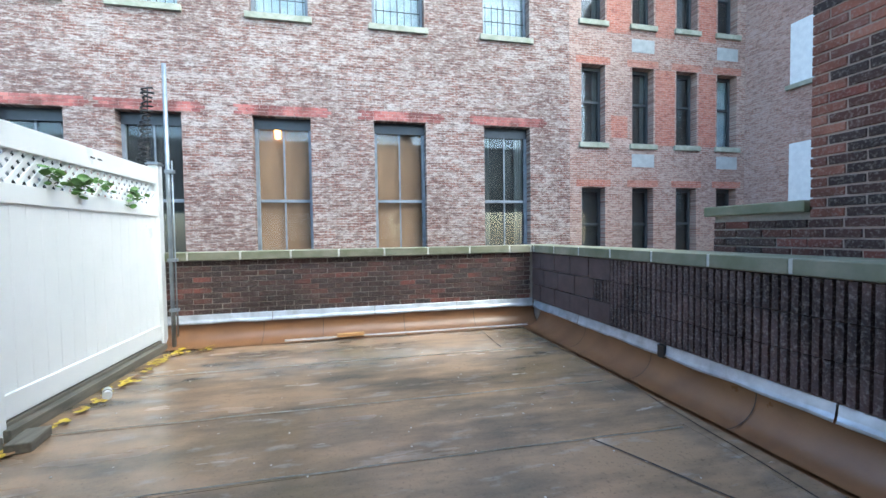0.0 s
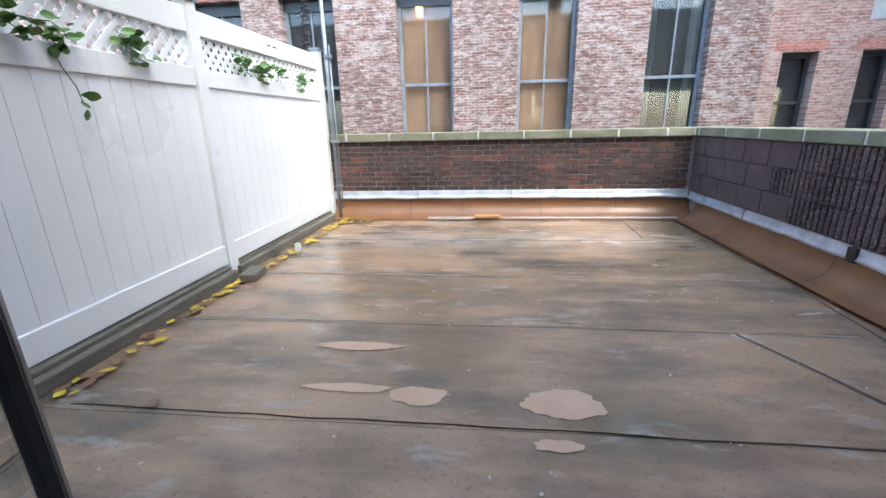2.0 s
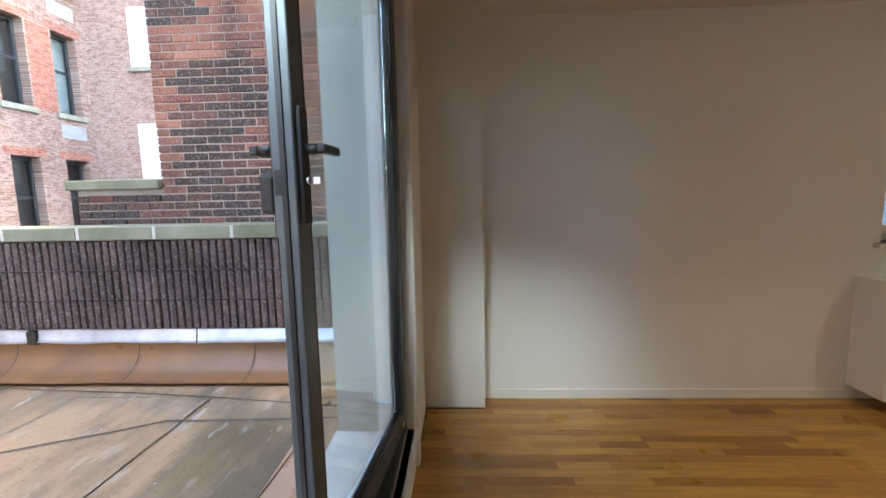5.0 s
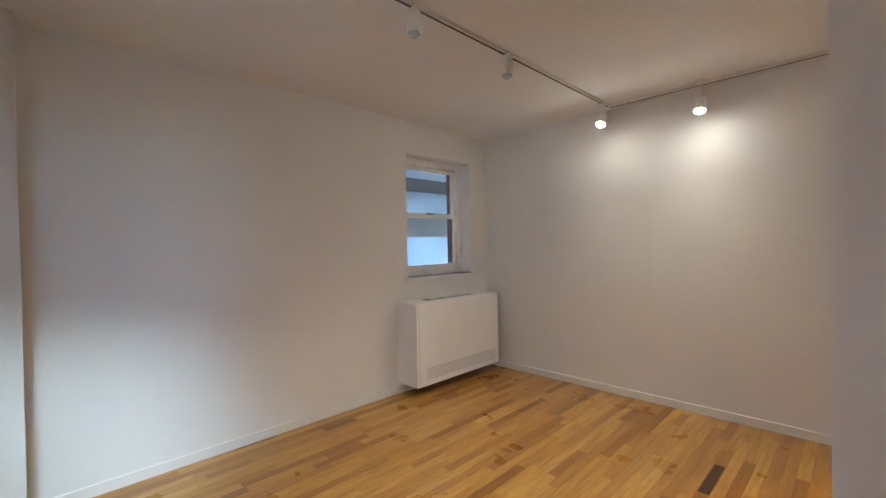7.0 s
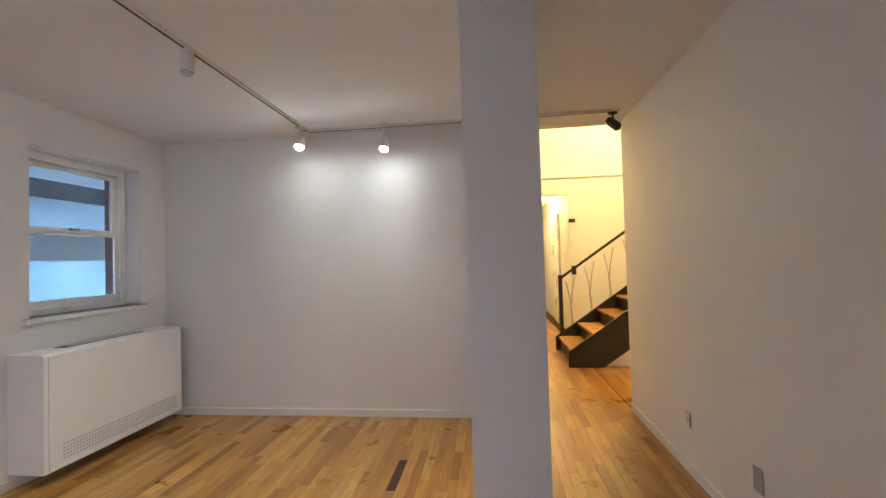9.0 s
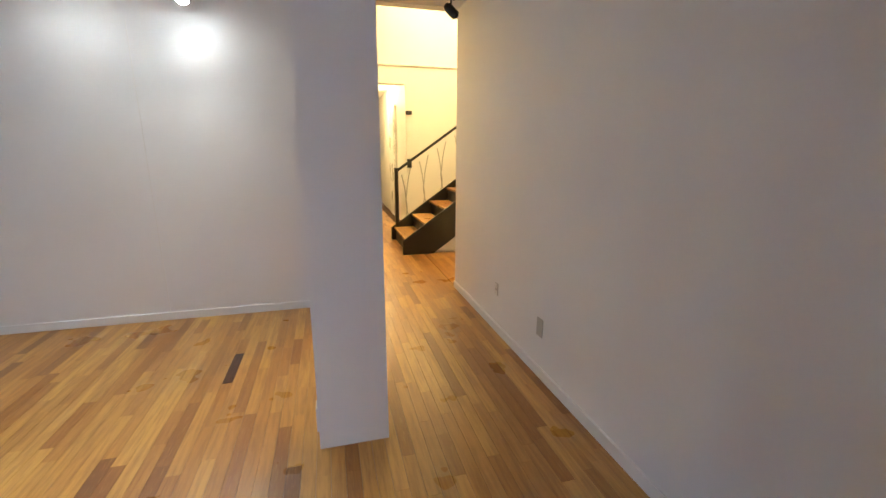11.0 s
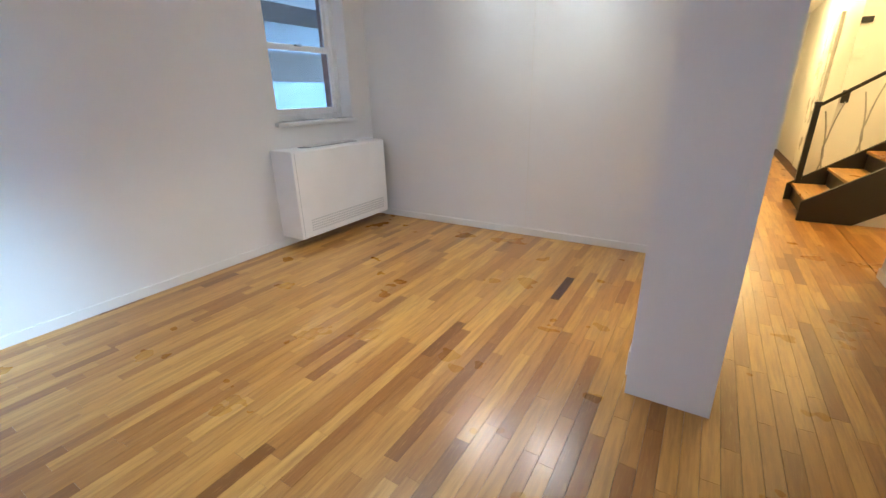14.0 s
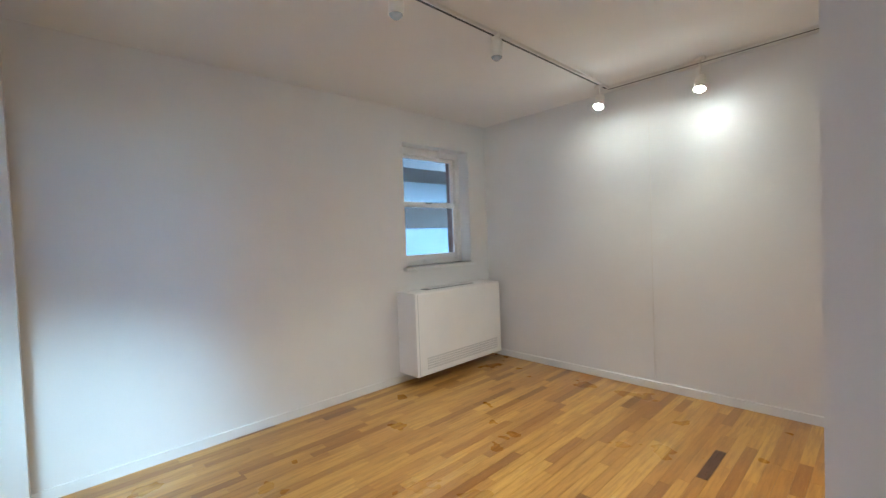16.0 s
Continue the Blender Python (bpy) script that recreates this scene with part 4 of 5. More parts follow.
def cove_run(axis, a, b, face, name_parent):
    prof = cove_profile()
    bm = bmesh.new()
    n = max(2, int((b - a) / 0.15))
    rows = []
    for i in range(n + 1):
        s = a + (b - a) * i / n
        row = []
        for d, z in prof:
            o = 0.008 * noise.noise((s * 2, z * 5, 4))
            q = (face - d - o, s, DK + 0.012 + z) if axis == "y" else (s, face - d - o, DK + 0.012 + z)
            row.append(bm.verts.new(q))
        rows.append(row)
    for r0, r1 in zip(rows, rows[1:]):
        for i in range(len(prof) - 1):
            bm.faces.new((r0[i], r0[i + 1], r1[i + 1], r1[i])).smooth = True
    part("upstand_sheet", bm, "cove", name_parent)
    bm = bmesh.new()
    prev = None
    for d, z in prof:
        w = 0.004
        q = [(face - d - 0.006, b - w, DK + 0.014 + z), (face - d - 0.006, b + w, DK + 0.014 + z)] if axis == "y" else [(b - w, face - d - 0.006, DK + 0.014 + z), (b + w, face - d - 0.006, DK + 0.014 + z)]
        cur = [bm.verts.new(v) for v in q]
        if prev:
            bm.faces.new((prev[0], prev[1], cur[1], cur[0]))
        prev = cur
    part("lap_edge", bm, "seam", name_parent)


up = tagged(new("upstand"), label="brown curved membrane upstand along the parapet", kind="structure")
ys = [0.70, 1.75, 2.68, 3.68, 4.75, 5.92]
for a, b in zip(ys, ys[1:]):
    cove_run("y", a, b, PX, up)
xs = [-1.66, -0.45, 0.28, 1.35, 2.35, PX - 0.01]
for a, b in zip(xs, xs[1:]):
    cove_run("x", a, b, PY, up)

# ---- terrace: parapets ----
CT = 1.125
structure("parapet_east", [(PX + 0.012, YO, -0.4, PX + 0.31, PY + 0.3, CT - 0.10)], "mortar_dark", "dark parapet core")
structure("parapet_north", [(-1.9, PY + 0.007, -0.4, PX + 0.012, PY + 0.3, CT - 0.10)], "mortar_dark", "dark parapet core")


def flashing(axis, a, b, face, z0, z1):
    bm = bmesh.new()
    n = int((b - a) / 0.06)
    rows = []
    for i in range(n + 1):
        s = a + (b - a) * i / n
        o = 0.006 * noise.noise((s * 5, 0, 9)) + 0.004
        zz = z0 + 0.010 * noise.noise((s * 3, 5, 2))
        row = []
        for d, z in ((0.002, z1), (0.010, z1 - 0.012), (0.014 + o, zz + 0.02), (0.030 + o, zz), (0.024 + o, zz - 0.004), (0.004, z1 - 0.02)):
            row.append(bm.verts.new((face - d, s, z) if axis == "y" else (s, face - d, z)))
        rows.append(row)
    for r0, r1 in zip(rows, rows[1:]):
        for i in range(5):
            bm.faces.new((r0[i], r0[i + 1], r1[i + 1], r1[i])).smooth = True
    return bm


fl = tagged(new("flashing"), label="weathered silver flashing strip", kind="structure")
for a, b in ((0.70, 2.2), (2.215, 3.50), (3.58, 4.9), (4.92, PY - 0.03)):
    part("flashing_strip", flashing("y", a, b, PX - 0.004, 0.215, 0.315), "flash", fl)
for a, b in ((-1.9, -0.35), (-0.34, 0.95), (0.96, 2.1), (2.11, PX - 0.03)):
    part("flashing_strip", flashing("x", a, b, PY - 0.004, 0.235, 0.345), "flash", fl)
boxes("flashing_clip", [(PX - 0.04, 3.50, 0.20, PX - 0.004, 3.58, 0.31)], "black", fl, "dark gap at a flashing joint", 0.006)

cp = tagged(new("coping"), label="mossy stone coping with pale joints", kind="structure")
y = 0.65
while y < PY + 0.28:
    y2 = min(y + 0.60, PY + 0.30)
    boxes("coping_stone", [(PX - 0.05, y + 0.012, CT - 0.10, PX + 0.36, y2 - 0.012, CT + 0.004 * noise.noise((y, 2, 2)))], "coping", cp, "", 0.008)
    boxes("coping_joint", [(PX - 0.045, y2 - 0.0118, CT - 0.095, PX + 0.355, y2 + 0.0118, CT - 0.002)], "joint", cp)
    y = y2
x = -1.9
while x < PX - 0.07:
    x2 = min(x + 0.60, PX - 0.055)
    boxes("coping_stone", [(x + 0.012, PY - 0.05, CT - 0.105, x2 - 0.012, PY + 0.34, CT - 0.004)], "coping", cp, "", 0.008)
    boxes("coping_joint", [(x2 - 0.0118, PY - 0.045, CT - 0.10, x2 + 0.0118, PY + 0.335, CT - 0.006)], "joint", cp)
    x = x2

# ---- pole, coil, strip, block, can ----
pole = thing("pole", "thin galvanised pole fixed at the fence end", "pole", (-1.44, 6.02, DK))
bm = bmesh.new()
cyl(bm, (0, 0, 0), (0, 0, 3.38), 0.024)
part("shaft", bm, "galv", pole)
bm = bmesh.new()
cyl(bm, (0.045, 0, 0.15), (0.045, 0, 2.25), 0.009)
part("cable_pipe", bm, "galv", pole)
for z in (0.45, 1.05, 2.1):
    boxes("bracket", [(-0.03, -0.03, z, 0.07, 0.03, z + 0.04)], "galv", pole, "", 0.003)
coil = thing("wire_coil", "dark twisted wire coil rising behind the fence end", "wire", (-1.75, 6.1, 0))
bm = bmesh.new()
prev = None
for i in range(170):
    a = i * 0.75
    z = 2.0 + i / 170 * 1.1
    r = 0.045 + 0.02 * math.sin(i * 1.7)
    p = (r * math.cos(a) + 0.1 * i / 170, r * math.sin(a), z)
    if prev:
        cyl(bm, prev, p, 0.011, n=5)
    prev = p
cyl(bm, (0, 0, 0), (0.1, 0, 3.1), 0.008, n=6)
part("coil", bm, "black", coil)

strip = thing("metal_strip", "long white metal strip lying along the upstand", "metal strip", (0, 6.0, DK + 0.012))
bm = bmesh.new()
box(bm, -0.18, -0.035, 0, 3.10, -0.012, 0.022, 0.003)
part("bar", bm, "alu", strip)
bm = bmesh.new()
box(bm, -0.18, -0.04, 0.0, 0.40, -0.045, 0.03)
part("lip", bm, "alu", strip)
wb = thing("wood_block", "raw pine offcut lying on the white strip", "offcut", (0.63, 5.95, DK + 0.036), 2)
boxes("block", [(-0.17, -0.045, 0, 0.17, 0.03, 0.035)], "pine", wb, "", 0.003)
can = thing("tin_can", "crushed white and purple drink can by the curb", "can", (-1.38, 4.45, DK + 0.03), 25)
bm = bmesh.new()
cyl(bm, (0, -0.075, 0.012), (0, 0.075, 0.012), 0.034, n=16)
body = part("body", bm, "alu", can)
bm = bmesh.new()
cyl(bm, (0, -0.03, 0.012), (0, 0.0, 0.012), 0.0348, n=16, caps=False)
part("band", bm, "black", body, "dark printed band")


# ---- leaves ----
def leaf(name, x, y, z, size, material, label, rz, tilt=8, curl=0.25, category="leaf", group=""):
    bm = bmesh.new()
    n = 6
    left, mid, right = [], [], []
    for i in range(n + 1):
        u = i / n
        w = size * 0.36 * math.sin(math.pi * min(1, u * 0.96 + 0.02)) ** 0.8
        h = curl * size * (u - 0.5) ** 2
        mid.append(bm.verts.new((u * size - size / 2, 0, h)))
        left.append(bm.verts.new((u * size - size / 2, w, h + 0.25 * w)))
        right.append(bm.verts.new((u * size - size / 2, -w, h + 0.2 * w)))
    for i in range(n):
        bm.faces.new((mid[i], mid[i + 1], left[i + 1], left[i]))
        bm.faces.new((right[i], right[i + 1], mid[i + 1], mid[i]))
    ob = part(name, bm, material)
    ob.matrix_basis = pose(x, y, z, tilt, 0, rz)
    return tagged(ob, label=label, category=category, group=group)


rnd = random.Random(4)
for i in range(150):
    y = 1.5 + 4.6 * rnd.random() ** 0.8
    x = -1.44 - 0.028 * (6 - y) + abs(rnd.gauss(0, 0.055)) + (0.10 * rnd.random() if y > 3.7 else 0)
    k = rnd.random()
    mt, lb = ("leaf_yellow", "yellow fallen leaf on the wet membrane") if k < 0.68 else ("leaf_brown", "brown fallen leaf on the wet membrane")
    leaf("fallen_leaf", x, y, DK + 0.016 + 0.006 * rnd.random(), 0.04 + 0.05 * rnd.random(), mt, lb, rnd.uniform(0, 360), rnd.uniform(-10, 10), 0.3, group="fallen leaves along the fence")
for i in range(16):
    leaf("fallen_leaf", -1.25 + 0.35 * rnd.random(), 5.75 + 0.25 * rnd.random(), DK + 0.02, 0.06, "leaf_brown" if i % 3 else "leaf_yellow", "withered leaf in the terrace corner", rnd.uniform(0, 360), group="leaves in the corner")
leaf("fallen_leaf", -0.98, 1.92, DK + 0.016, 0.07, "leaf_brown", "brown fallen leaf on the wet membrane", 30, group="fallen leaves along the fence")
for i in range(130):
    x, y = rnd.uniform(-1.3, 2.7), rnd.uniform(0.9, 5.8)
    bm = bmesh.new()
    s = rnd.uniform(0.003, 0.011)
    prism(bm, [(-s, -s * 0.5), (s * 0.4, -s * 0.8), (s, s * 0.3), (0, s * 0.7)], "z", 0, 0.0015)
    c = part("paint_flake", bm, "chip")
    c.matrix_basis = pose(x, y, DK + 0.008, 0, 0, rnd.uniform(0, 360))
    tagged(c, label="small pale flake scattered on the wet deck", category="debris", group="flakes on the deck")


def vine(y, reach, n, seed):
    """A spray of vine leaves pushing through the lattice and hanging over the rail."""
    r = random.Random(seed)
    v = thing("vine", "green vine spray hanging through the fence lattice", "plant", lean @ Vector((FX, y, 1.78)))
    stem = bmesh.new()
    tips = []
    for k in range(4):
        p = Vector((0, 0, 0.02))
        for i in range(5):
            q = p + Vector((0.03 * r.random() + (0.02 if i == 0 else 0), r.uniform(-0.06, 0.06), -reach / 5 * r.random() * (1 if k % 2 else 0.3)))
            cyl(stem, p, q, 0.003, n=5)
            tips.append(q)
            p = q
    part("stem", stem, "vine", v)
    for i in range(n):
        t = tips[r.randrange(len(tips))]
        size = r.uniform(0.045, 0.09)
        ob = leaf("leaf", t.x + r.uniform(0.0, 0.04), t.y + r.uniform(-0.07, 0.07), t.z + r.uniform(-0.05, 0.06), size, "leaf_green", "", r.uniform(0, 360), r.uniform(20, 75), 0.3, "")
        ob.parent = v
        if "category" in ob:
            del ob["category"]
    return v


for y, reach, n, seed in ((2.25, 0.25, 34, 1), (2.52, 0.55, 26, 2), (3.02, 0.2, 24, 3), (4.55, 0.25, 34, 5), (4.30, 0.1, 16, 8), (5.45, 0.22, 20, 6), (5.0, 0.1, 12, 7)):
    vine(y, reach, n, seed)

# ---- the building across ----
BY, BT = 12.37, 14.0
def far_window(x0, x1, z0, z1, paint, inside, divided, sill=True, lintel=True, mid=0.5):
    w = tagged(new("window"), label="tall sash window in the brick building across", kind="structure")
    yf = BY + 0.27
    f = 0.09 if divided else 0.07
    boxes("frame", [(x0, yf, z0, x0 + f, yf + 0.1, z1), (x1 - f, yf, z0, x1, yf + 0.1, z1), (x0 + f, yf, z1 - 0.12, x1 - f, yf + 0.1, z1), (x0 + f, yf, z0, x1 - f, yf + 0.1, z0 + 0.1)], paint, w, "", 0.01)
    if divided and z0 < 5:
        # black strip imitates the shade of the deep reveal on the frame head
        boxes("head_shadow_board", [(x0 + 0.01, yf - 0.012, z1 - 0.30, x1 - 0.01, yf - 0.002, z1)], "black_paint_and_shade", w, "dark strip standing in for shade under the window head")
    zm = z0 + (z1 - z0) * mid
    boxes("meeting_rail", [(x0 + f, yf + 0.02, zm - 0.04, x1 - f, yf + 0.09, zm + 0.04)], paint, w, "", 0.008)
    if divided:
        xm = (x0 + x1) / 2
        boxes("glazing_bar", [(xm - 0.02, yf + 0.03, z0 + 0.1, xm + 0.02, yf + 0.06, zm - 0.04), (xm - 0.02, yf + 0.03, zm + 0.04, xm + 0.02, yf + 0.06, z1 - 0.12)], paint, w)
    for za, zb in ((z0 + 0.1, zm - 0.04), (zm + 0.04, z1 - 0.12)):
        boxes("pane", [(x0 + f, yf + 0.064, za, x1 - f, yf + 0.068, zb)], "old_glass", w).visible_shadow = False
    if inside == "curtain":
        bm = bmesh.new()
        for a, b in ((x0 + f, x0 + f + (x1 - x0) * 0.13), (x1 - f - (x1 - x0) * 0.20, x1 - f)):
            n = 14
            top = [bm.verts.new((a + (b - a) * i / n, yf + 0.12 + 0.02 * math.sin(i * 1.9), z1)) for i in range(n + 1)]
            bot = [bm.verts.new((a + (b - a) * i / n, yf + 0.12 + 0.025 * math.sin(i * 1.9 + 0.4), z0)) for i in range(n + 1)]
            for i in range(n):
                bm.faces.new((bot[i], bot[i + 1], top[i + 1], top[i]))
        part("curtain", bm, "curtain", w, "pale drawn-back curtains")
        # panel close behind the glass, coloured near black for the unlit room
        boxes("room_back", [(x0, yf + 0.17, z0, x1, yf + 0.19, z1)], "unlit_black", w)
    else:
        boxes("blind" if inside != "unlit_black" else "room_back", [(x0, yf + 0.16, z0, x1, yf + 0.18, z1)], inside, w)
    if z0 > 5 and divided:
        for i in range(7):
            boxes("guard_bar", [(x0 + f + 0.05 + i * (x1 - x0 - 2 * f - 0.1) / 6 - 0.008, yf - 0.06, z0 + 0.02, x0 + f + 0.05 + i * (x1 - x0 - 2 * f - 0.1) / 6 + 0.008, yf - 0.045, z0 + 1.0)], "black", w)
        for i in range(3):
            boxes("guard_rail", [(x0 + f, yf - 0.045, z0 + 0.1 + 0.4 * i, x1 - f, yf - 0.03, z0 + 0.12 + 0.4 * i)], "black", w)
    if sill:
        boxes("sill", [(x0 - 0.1, BY - 0.08, z0 - 0.16, x1 + 0.1, BY + 0.2, z0)], "sill", w, "", 0.01)
    if lintel:
        n = round((x1 - x0 + 0.9) / 0.22)
        lw = (x1 - x0 + 0.9) / n
        for r in range(3):
            for i in range(n):
                xa = x0 - 0.45 + i * lw + (lw / 2 if r % 2 else 0)
                boxes("lintel_brick", [(xa + 0.006, BY - 0.006, z1 + 0.02 + r * 0.085, xa + lw - 0.006, BY + 0.02, z1 + 0.095 + r * 0.085)], "lintel", w)
    return w


holes, wins = [], []
for k, x0 in enumerate((-7.45, -4.89, -1.75, 1.42, 4.65)):
    x1 = x0 + 1.47
    for z0, z1 in ((-0.6, 4.5), (7.15, 9.9)):
        holes.append((x0, x1, z0, z1))
        wins.append((x0, x1, z0, z1, "gray_paint", "sky_curtain" if z0 > 5 else ("unlit_black" if k < 2 else ("curtain" if k == 4 else "blind")), True, True, z0 < 5, 0.563 if z0 < 5 else 0.5))
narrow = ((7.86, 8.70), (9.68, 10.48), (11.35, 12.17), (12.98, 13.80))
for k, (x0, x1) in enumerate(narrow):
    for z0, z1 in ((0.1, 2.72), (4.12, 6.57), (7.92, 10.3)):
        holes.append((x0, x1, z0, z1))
        wins.append((x0, x1, z0, z1, "black_paint_and_shade", "curtain" if (k in (0, 1) and z0 > 3) else ("sky_curtain" if k == 3 and 3 < z0 < 5 else "unlit_black"), False, True, False, 0.55))
main = tagged(new("building"), label="old mottled brick building across the yard", kind="structure")
HL = [h for h in holes if h[0] < 7]
HR = [h for h in holes if h[0] > 7]
def facade(name, a0, a1, z0, z1, hs, material):
    boxes(name, [(l, BY, b, r, BY + 0.5, t) for l, r, b, t in wall_holes(a0, a1, z0, z1, hs)], material, main)


facade("wall", -16, 7.45, -9, BT, HL, "facade")
facade("wall", 7.45, 14.15, -9, BT, HR, "facade_tan")
# newer red brick let in round the narrow windows
for k, (x0, x1) in enumerate(narrow):
    for zt, h in ((2.74, 0.22), (6.59, 0.22), (10.32, 0.22)):
        boxes("brick_panel", [(x0 - 0.18, BY - 0.005, zt, x1 + 0.18, BY, zt + h)], "facade_red", main)
    if k:
        xa = narrow[k - 1][1] + 0.06
        boxes("brick_panel", [(xa + (0.1 if k == 1 else 0), BY - 0.005, 4.1, x0 - 0.06, BY, 6.55) if k > 1 else (8.9, BY - 0.005, 4.3, 9.5, BY, 5.0),
                              (xa, BY - 0.006, 7.6, x0 - 0.06, BY - 0.001, 9.9)], "facade_red", main)
boxes("backing", [(-16, BY + 1.2, -9, 14.2, BY + 1.3, BT)], "unlit_black", main)
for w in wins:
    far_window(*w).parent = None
for k, z in ((1, 3.38), (3, 3.38), (1, 7.05), (3, 7.05)):
    x0, x1 = narrow[k]
    u = thing("wall_vent", "pale metal vent grille let into the brick below a window", "vent", (x0, BY - 0.012, z))
    boxes("grille", [(-0.02, 0, 0, x1 - x0 + 0.02, 0.011, 0.42)], "unit", u, "", 0.004)
    for i in range(9):
        boxes("louvre", [(0.0, -0.008, 0.03 + i * 0.042, x1 - x0, 0, 0.045 + i * 0.042)], "unit", u)
lb = thing("wall_lamp", "warm glowing lamp inside a window across", "lamp", (-1.18, BY + 0.36, 3.98))
bm = bmesh.new()
cyl(bm, (0, 0, 0), (0, 0, 0.22), 0.07, 0.09)
part("shade", bm, "bulb", lb)

side = tagged(new("building_side"), label="brown brick wing with whitewashed blind windows", kind="structure")
boxes("wall", [(14.15, 3.0, -9, 14.5, BY + 0.35, BT)], "facade_brown", side)
for z0, z1 in ((2.1, 3.95), (5.75, 7.62), (9.4, 11.2)):
    boxes("blind_window", [(14.13, 9.75, z0, 14.15, 10.85, z1)], "blank", side, "whitewashed blind window", 0.004)
    boxes("sill", [(14.05, 9.6, z0 - 0.14, 14.15, 10.95, z0)], "sill", side, "", 0.01)

# ---- brick pieces: parapet and neighbouring house ----
def brick_mesh(w, h, d, material, seed):
    r = random.Random(seed)
    bm = bmesh.new()
    box(bm, 0, 0, 0, w, d, h)
    for v in bm.verts:
        v.co += Vector((r.uniform(-1, 1), r.uniform(-1, 1), r.uniform(-1, 1))) * 0.0022
    bmesh.ops.bevel(bm, geom=bm.edges[:], offset=0.004, segments=1, affect="EDGES")
    me = bpy.data.meshes.new("brick")
    bm.to_mesh(me)
    bm.free()
    me.materials.append(M[material])
    return me


pn = tagged(new("parapet_brickwork"), label="dark sooty brick parapet face, wet", kind="structure")
variants = {(w, s): brick_mesh(w, 0.056, 0.03, "brick_dark", s) for w in (0.203, 0.098) for s in range(3)}
rnd = random.Random(8)
pitch = 0.0675
for r in range(10):
    z = 0.345 + r * pitch
    if z + 0.056 > CT - 0.103:
        break
    x = -1.9 - (0.10 if r % 2 else 0)
    while x < PX - 0.02:
        w = 0.203
        if x + w > PX:
            w = 0.098
            if x + w > PX:
                break
        ob = new("brick", variants[(w, rnd.randrange(3))])
        ob.parent = pn
        ob.matrix_basis = pose(x, PY - 0.006 * rnd.random(), z, 0, 0, rnd.uniform(-0.6, 0.6))
        x += w + 0.011

rb = tagged(new("parapet_ribbed_face"), label="dark ribbed clay blocks facing the parapet", kind="structure")
def ribbed_mesh(seed, w=0.30, h=0.225, ribs=5):
    r = random.Random(seed)
    bm = bmesh.new()
    pw = w / ribs
    n = 12
    prof = []
    for k in range(ribs):
        y = k * pw
        prof += [(0.0, y + 0.004), (-0.024 - 0.004 * r.random(), y + pw * 0.13), (-0.029 - 0.004 * r.random(), y + pw * 0.45), (-0.025 - 0.004 * r.random(), y + pw * 0.80), (0.0, y + pw * 0.9)]
    rows = []
    for j in range(13):
        z = h * j / 12
        rows.append([bm.verts.new((p[0] * (1 + 0.3 * noise.noise((p[1] * 60 + seed, z * 60, seed))) , p[1], z)) for p in prof])
    back = [[bm.verts.new((0.02, 0, 0)), bm.verts.new((0.02, w, 0))], [bm.verts.new((0.02, 0, h)), bm.verts.new((0.02, w, h))]]
    for a, b in zip(rows, rows[1:]):
        for i in range(len(prof) - 1):
            bm.faces.new((a[i], b[i], b[i + 1], a[i + 1]))
    bm.faces.new(rows[-1] + [back[1][1], back[1][0]])
    bm.faces.new(rows[0][::-1] + [back[0][0], back[0][1]])
    me = bpy.data.meshes.new("ribbed_block")
    bm.to_mesh(me)
    bm.free()
    me.materials.append(M["ribbed"])
    return me


rv = [ribbed_mesh(s) for s in range(4)]
for r in range(3):
    y = 0.66
    while y + 0.3 < 4.55 + 0.3 * (r % 2):
        ob = new("ribbed_block", rv[rnd.randrange(4)])
        ob.parent = rb
        ob.matrix_basis = pose(PX + 0.004 * rnd.random(), y, 0.325 + r * 0.232, 0, 0, rnd.uniform(-0.3, 0.3))
        y += 0.302
    while y < PY - 0.02:
        y2 = min(y + 0.40, PY - 0.002)
        boxes("block", [(PX - 0.02 - 0.006 * rnd.random(), y + 0.004, 0.325 + r * 0.232, PX + 0.012, y2 - 0.004, 0.325 + r * 0.232 + 0.224)], "split", rb, "", 0.007)
        y = y2

NX, NY = 3.68, 2.66
nb = tagged(new("neighbour_house"), label="dark red brick house wall beyond the parapet", kind="structure")
boxes("wall", [(NX + 0.006, 0.56, -9, NX + 0.4, NY - 0.012, 9.0)], "mortar_pale", nb)
boxes("wall", [(NX + 0.012, NY - 0.012, -9, NX + 0.3, 3.42, 1.42)], "mortar_dark", nb, "low dark brick wall beside the house")
boxes("coping_stone", [(NX - 0.05, NY, 1.42, NX + 0.36, 3.48, 1.50)], "coping", nb, "", 0.01)
vr = {(w, s): brick_mesh(w, 0.056, 0.03, "brick_red", s + 9) for w in (0.203, 0.098) for s in range(3)}
vd = {(w, s): brick_mesh(w, 0.056, 0.03, "brick_dark", s + 19) for w in (0.203, 0.098) for s in range(3)}
count, rest = 0, {"brick_red": bmesh.new(), "brick_dark": bmesh.new()}
r = 0
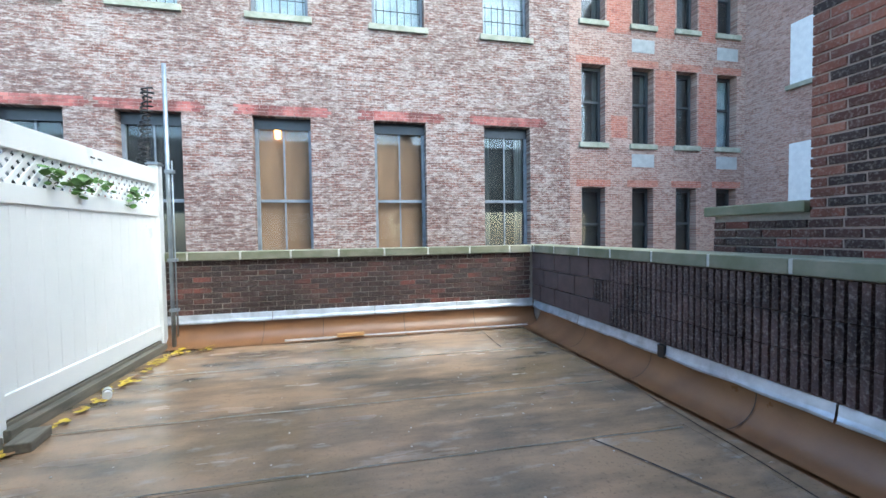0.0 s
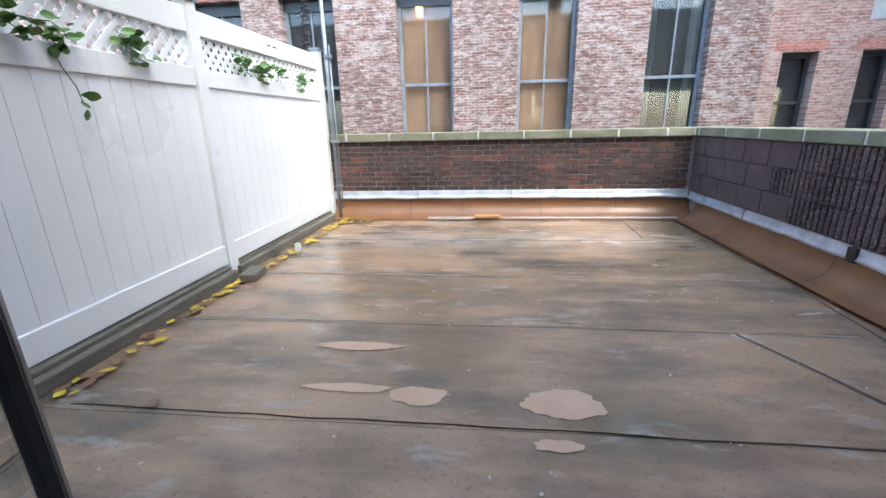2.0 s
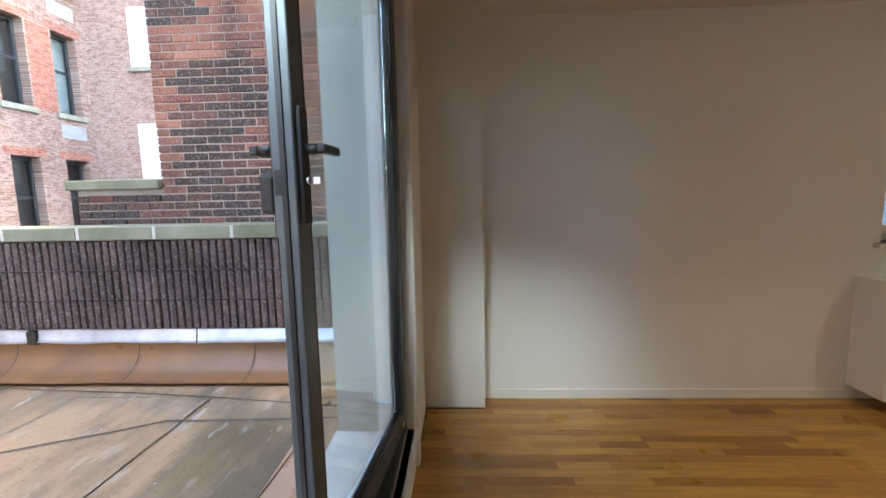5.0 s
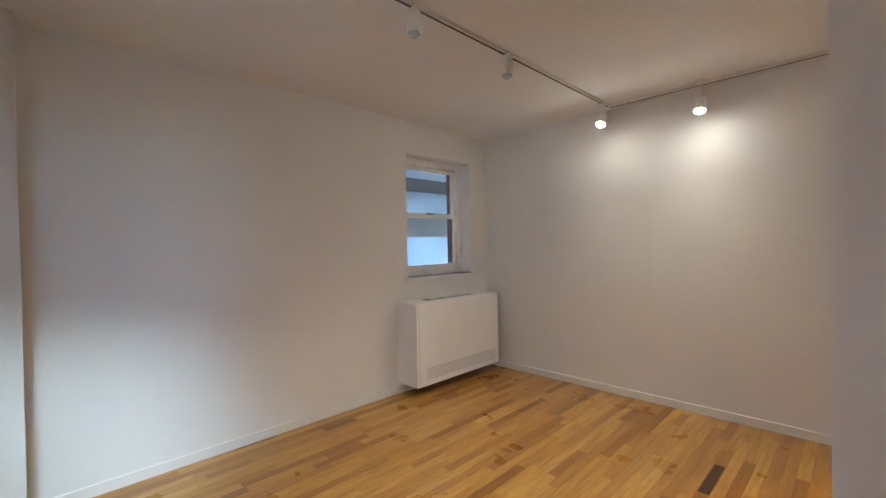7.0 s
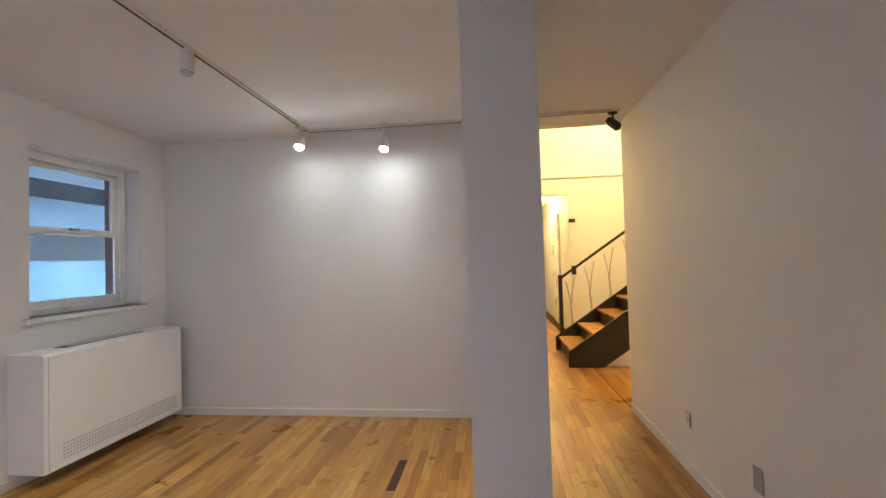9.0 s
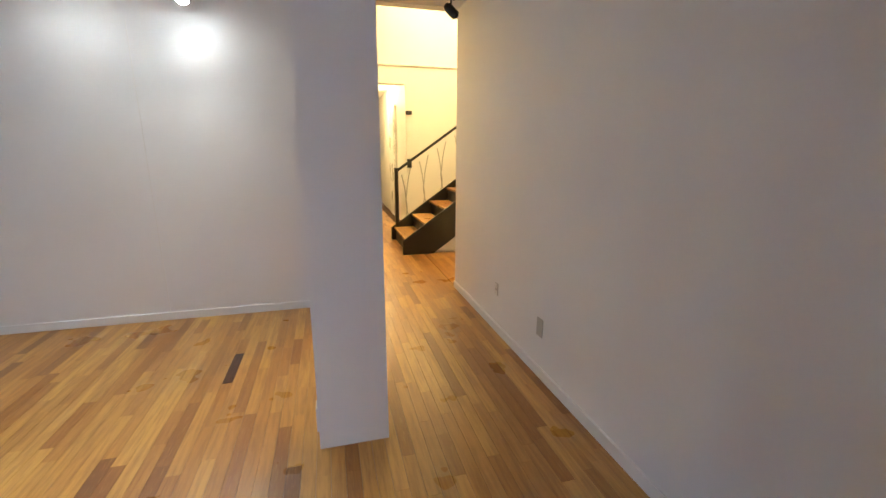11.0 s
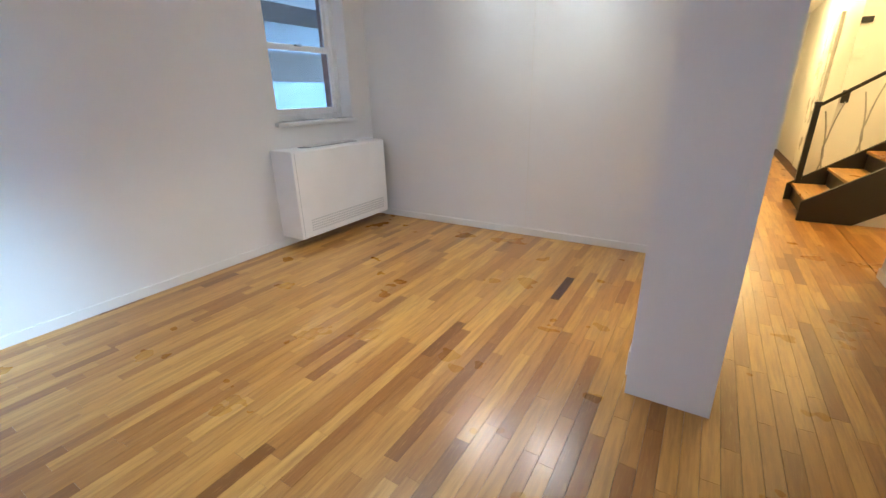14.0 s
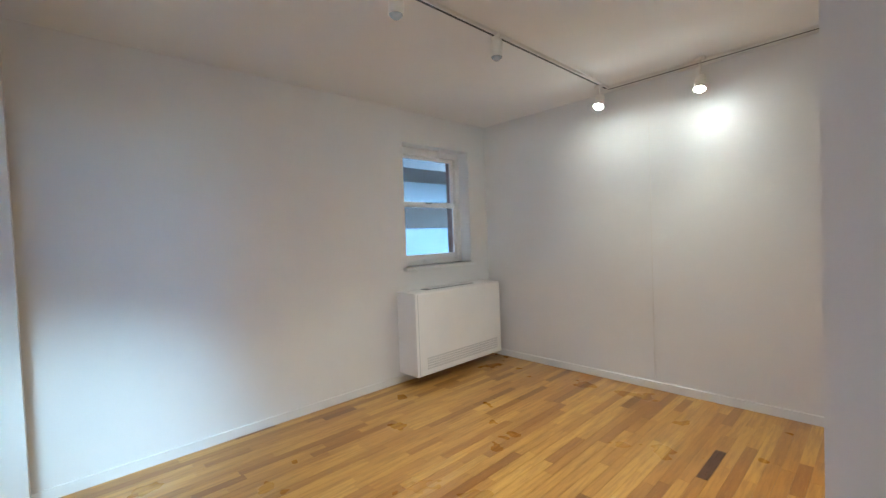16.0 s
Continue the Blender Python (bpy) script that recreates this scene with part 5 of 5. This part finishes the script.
while CT - 0.15 + r * pitch < 5.2:
    z = CT - 0.15 + r * pitch
    y = NY
    top = 3.42 if z < 1.37 else NY
    y = top
    first = r % 2
    while y > (0.6 if z < 3.4 else 0.9):
        w = 0.098 if first else 0.203
        first = 0
        dark = noise.noise((y * 1.1, z * 1.6, 5)) > 0.12 or z < 1.75 and noise.noise((y * 2, z * 3, 1)) > -0.05 or y > NY or z > 3.1 + 0.3 * noise.noise((y, 0, 0))
        key = "brick_dark" if dark else "brick_red"
        m = pose(NX - 0.005 * rnd.random(), y, z, 0, 0, -90 + rnd.uniform(-0.5, 0.5))
        if count < 300 and z < 2.6 and y > 1.0:
            ob = new("brick", (vd if dark else vr)[(w, rnd.randrange(3))])
            ob.parent = nb
            ob.matrix_basis = m
            count += 1
        else:
            box(rest[key], NX + 0.002 * rnd.random(), y - w, z, NX + 0.03, y, z + 0.056)
        y -= w + 0.011
    r += 1
for k, b in rest.items():
    part("brickwork", b, k, nb, kind="stuff")

# ---- oak strip floor ----
fl = tagged(new("floor"), label="oak strip floor with mixed honey and brown tones", kind="structure")
SW = 0.057
lib = []
rnd = random.Random(21)
def strip_mesh(L):
    bm = bmesh.new()
    box(bm, 0, 0, -0.012, SW - 0.0006, L - 0.0006, 0)
    for v in bm.verts:
        if v.co.z > -0.001:
            v.co.x = min(max(v.co.x, 0.0003), SW - 0.0009)
    me = bpy.data.meshes.new("oak_strip")
    bm.to_mesh(me)
    bm.free()
    me.materials.append(M["oak"])
    return me


lengths = [0.25, 0.35, 0.45, 0.6, 0.8]
lib = {L: strip_mesh(L) for L in lengths}
restf = bmesh.new()
placed = 0
def lay(x, y0, y1):
    global placed
    y = y0 - rnd.random() * 0.5
    while y < y1:
        L = rnd.choice(lengths)
        a, b = max(y, y0), min(y + L, y1)
        if b - a > 0.02:
            if placed < 300 and a == y and b == y + L and -2.9 < a and b < -0.3 and -1.2 < x < 1.6:
                ob = new("oak_strip", lib[L])
                ob.parent = fl
                ob.location = (x, y, 0)
                placed += 1
            else:
                box(restf, x, a, -0.012, x + SW - 0.0006, b - 0.0006, 0)
        y += L


x = XW
while x < XE - 0.001:
    y1 = YF if x < XE - 0.17 else 0.02
    y0 = YS if x > HX else HF - 4
    lay(x, y0, y1)
    x += SW
x = -4.5
while x < XW - SW:
    y = HF
    lay(x, HF, HE - 0.1)
    x += SW
part("floor_strips", restf, "oak", fl, kind="stuff")
bm = bmesh.new()
box(bm, 0.525, -2.73, 0.0, 0.575, -2.38, 0.0015)
part("dark_strip", bm, "patchwood", fl, "dark brown odd strip in the oak floor")
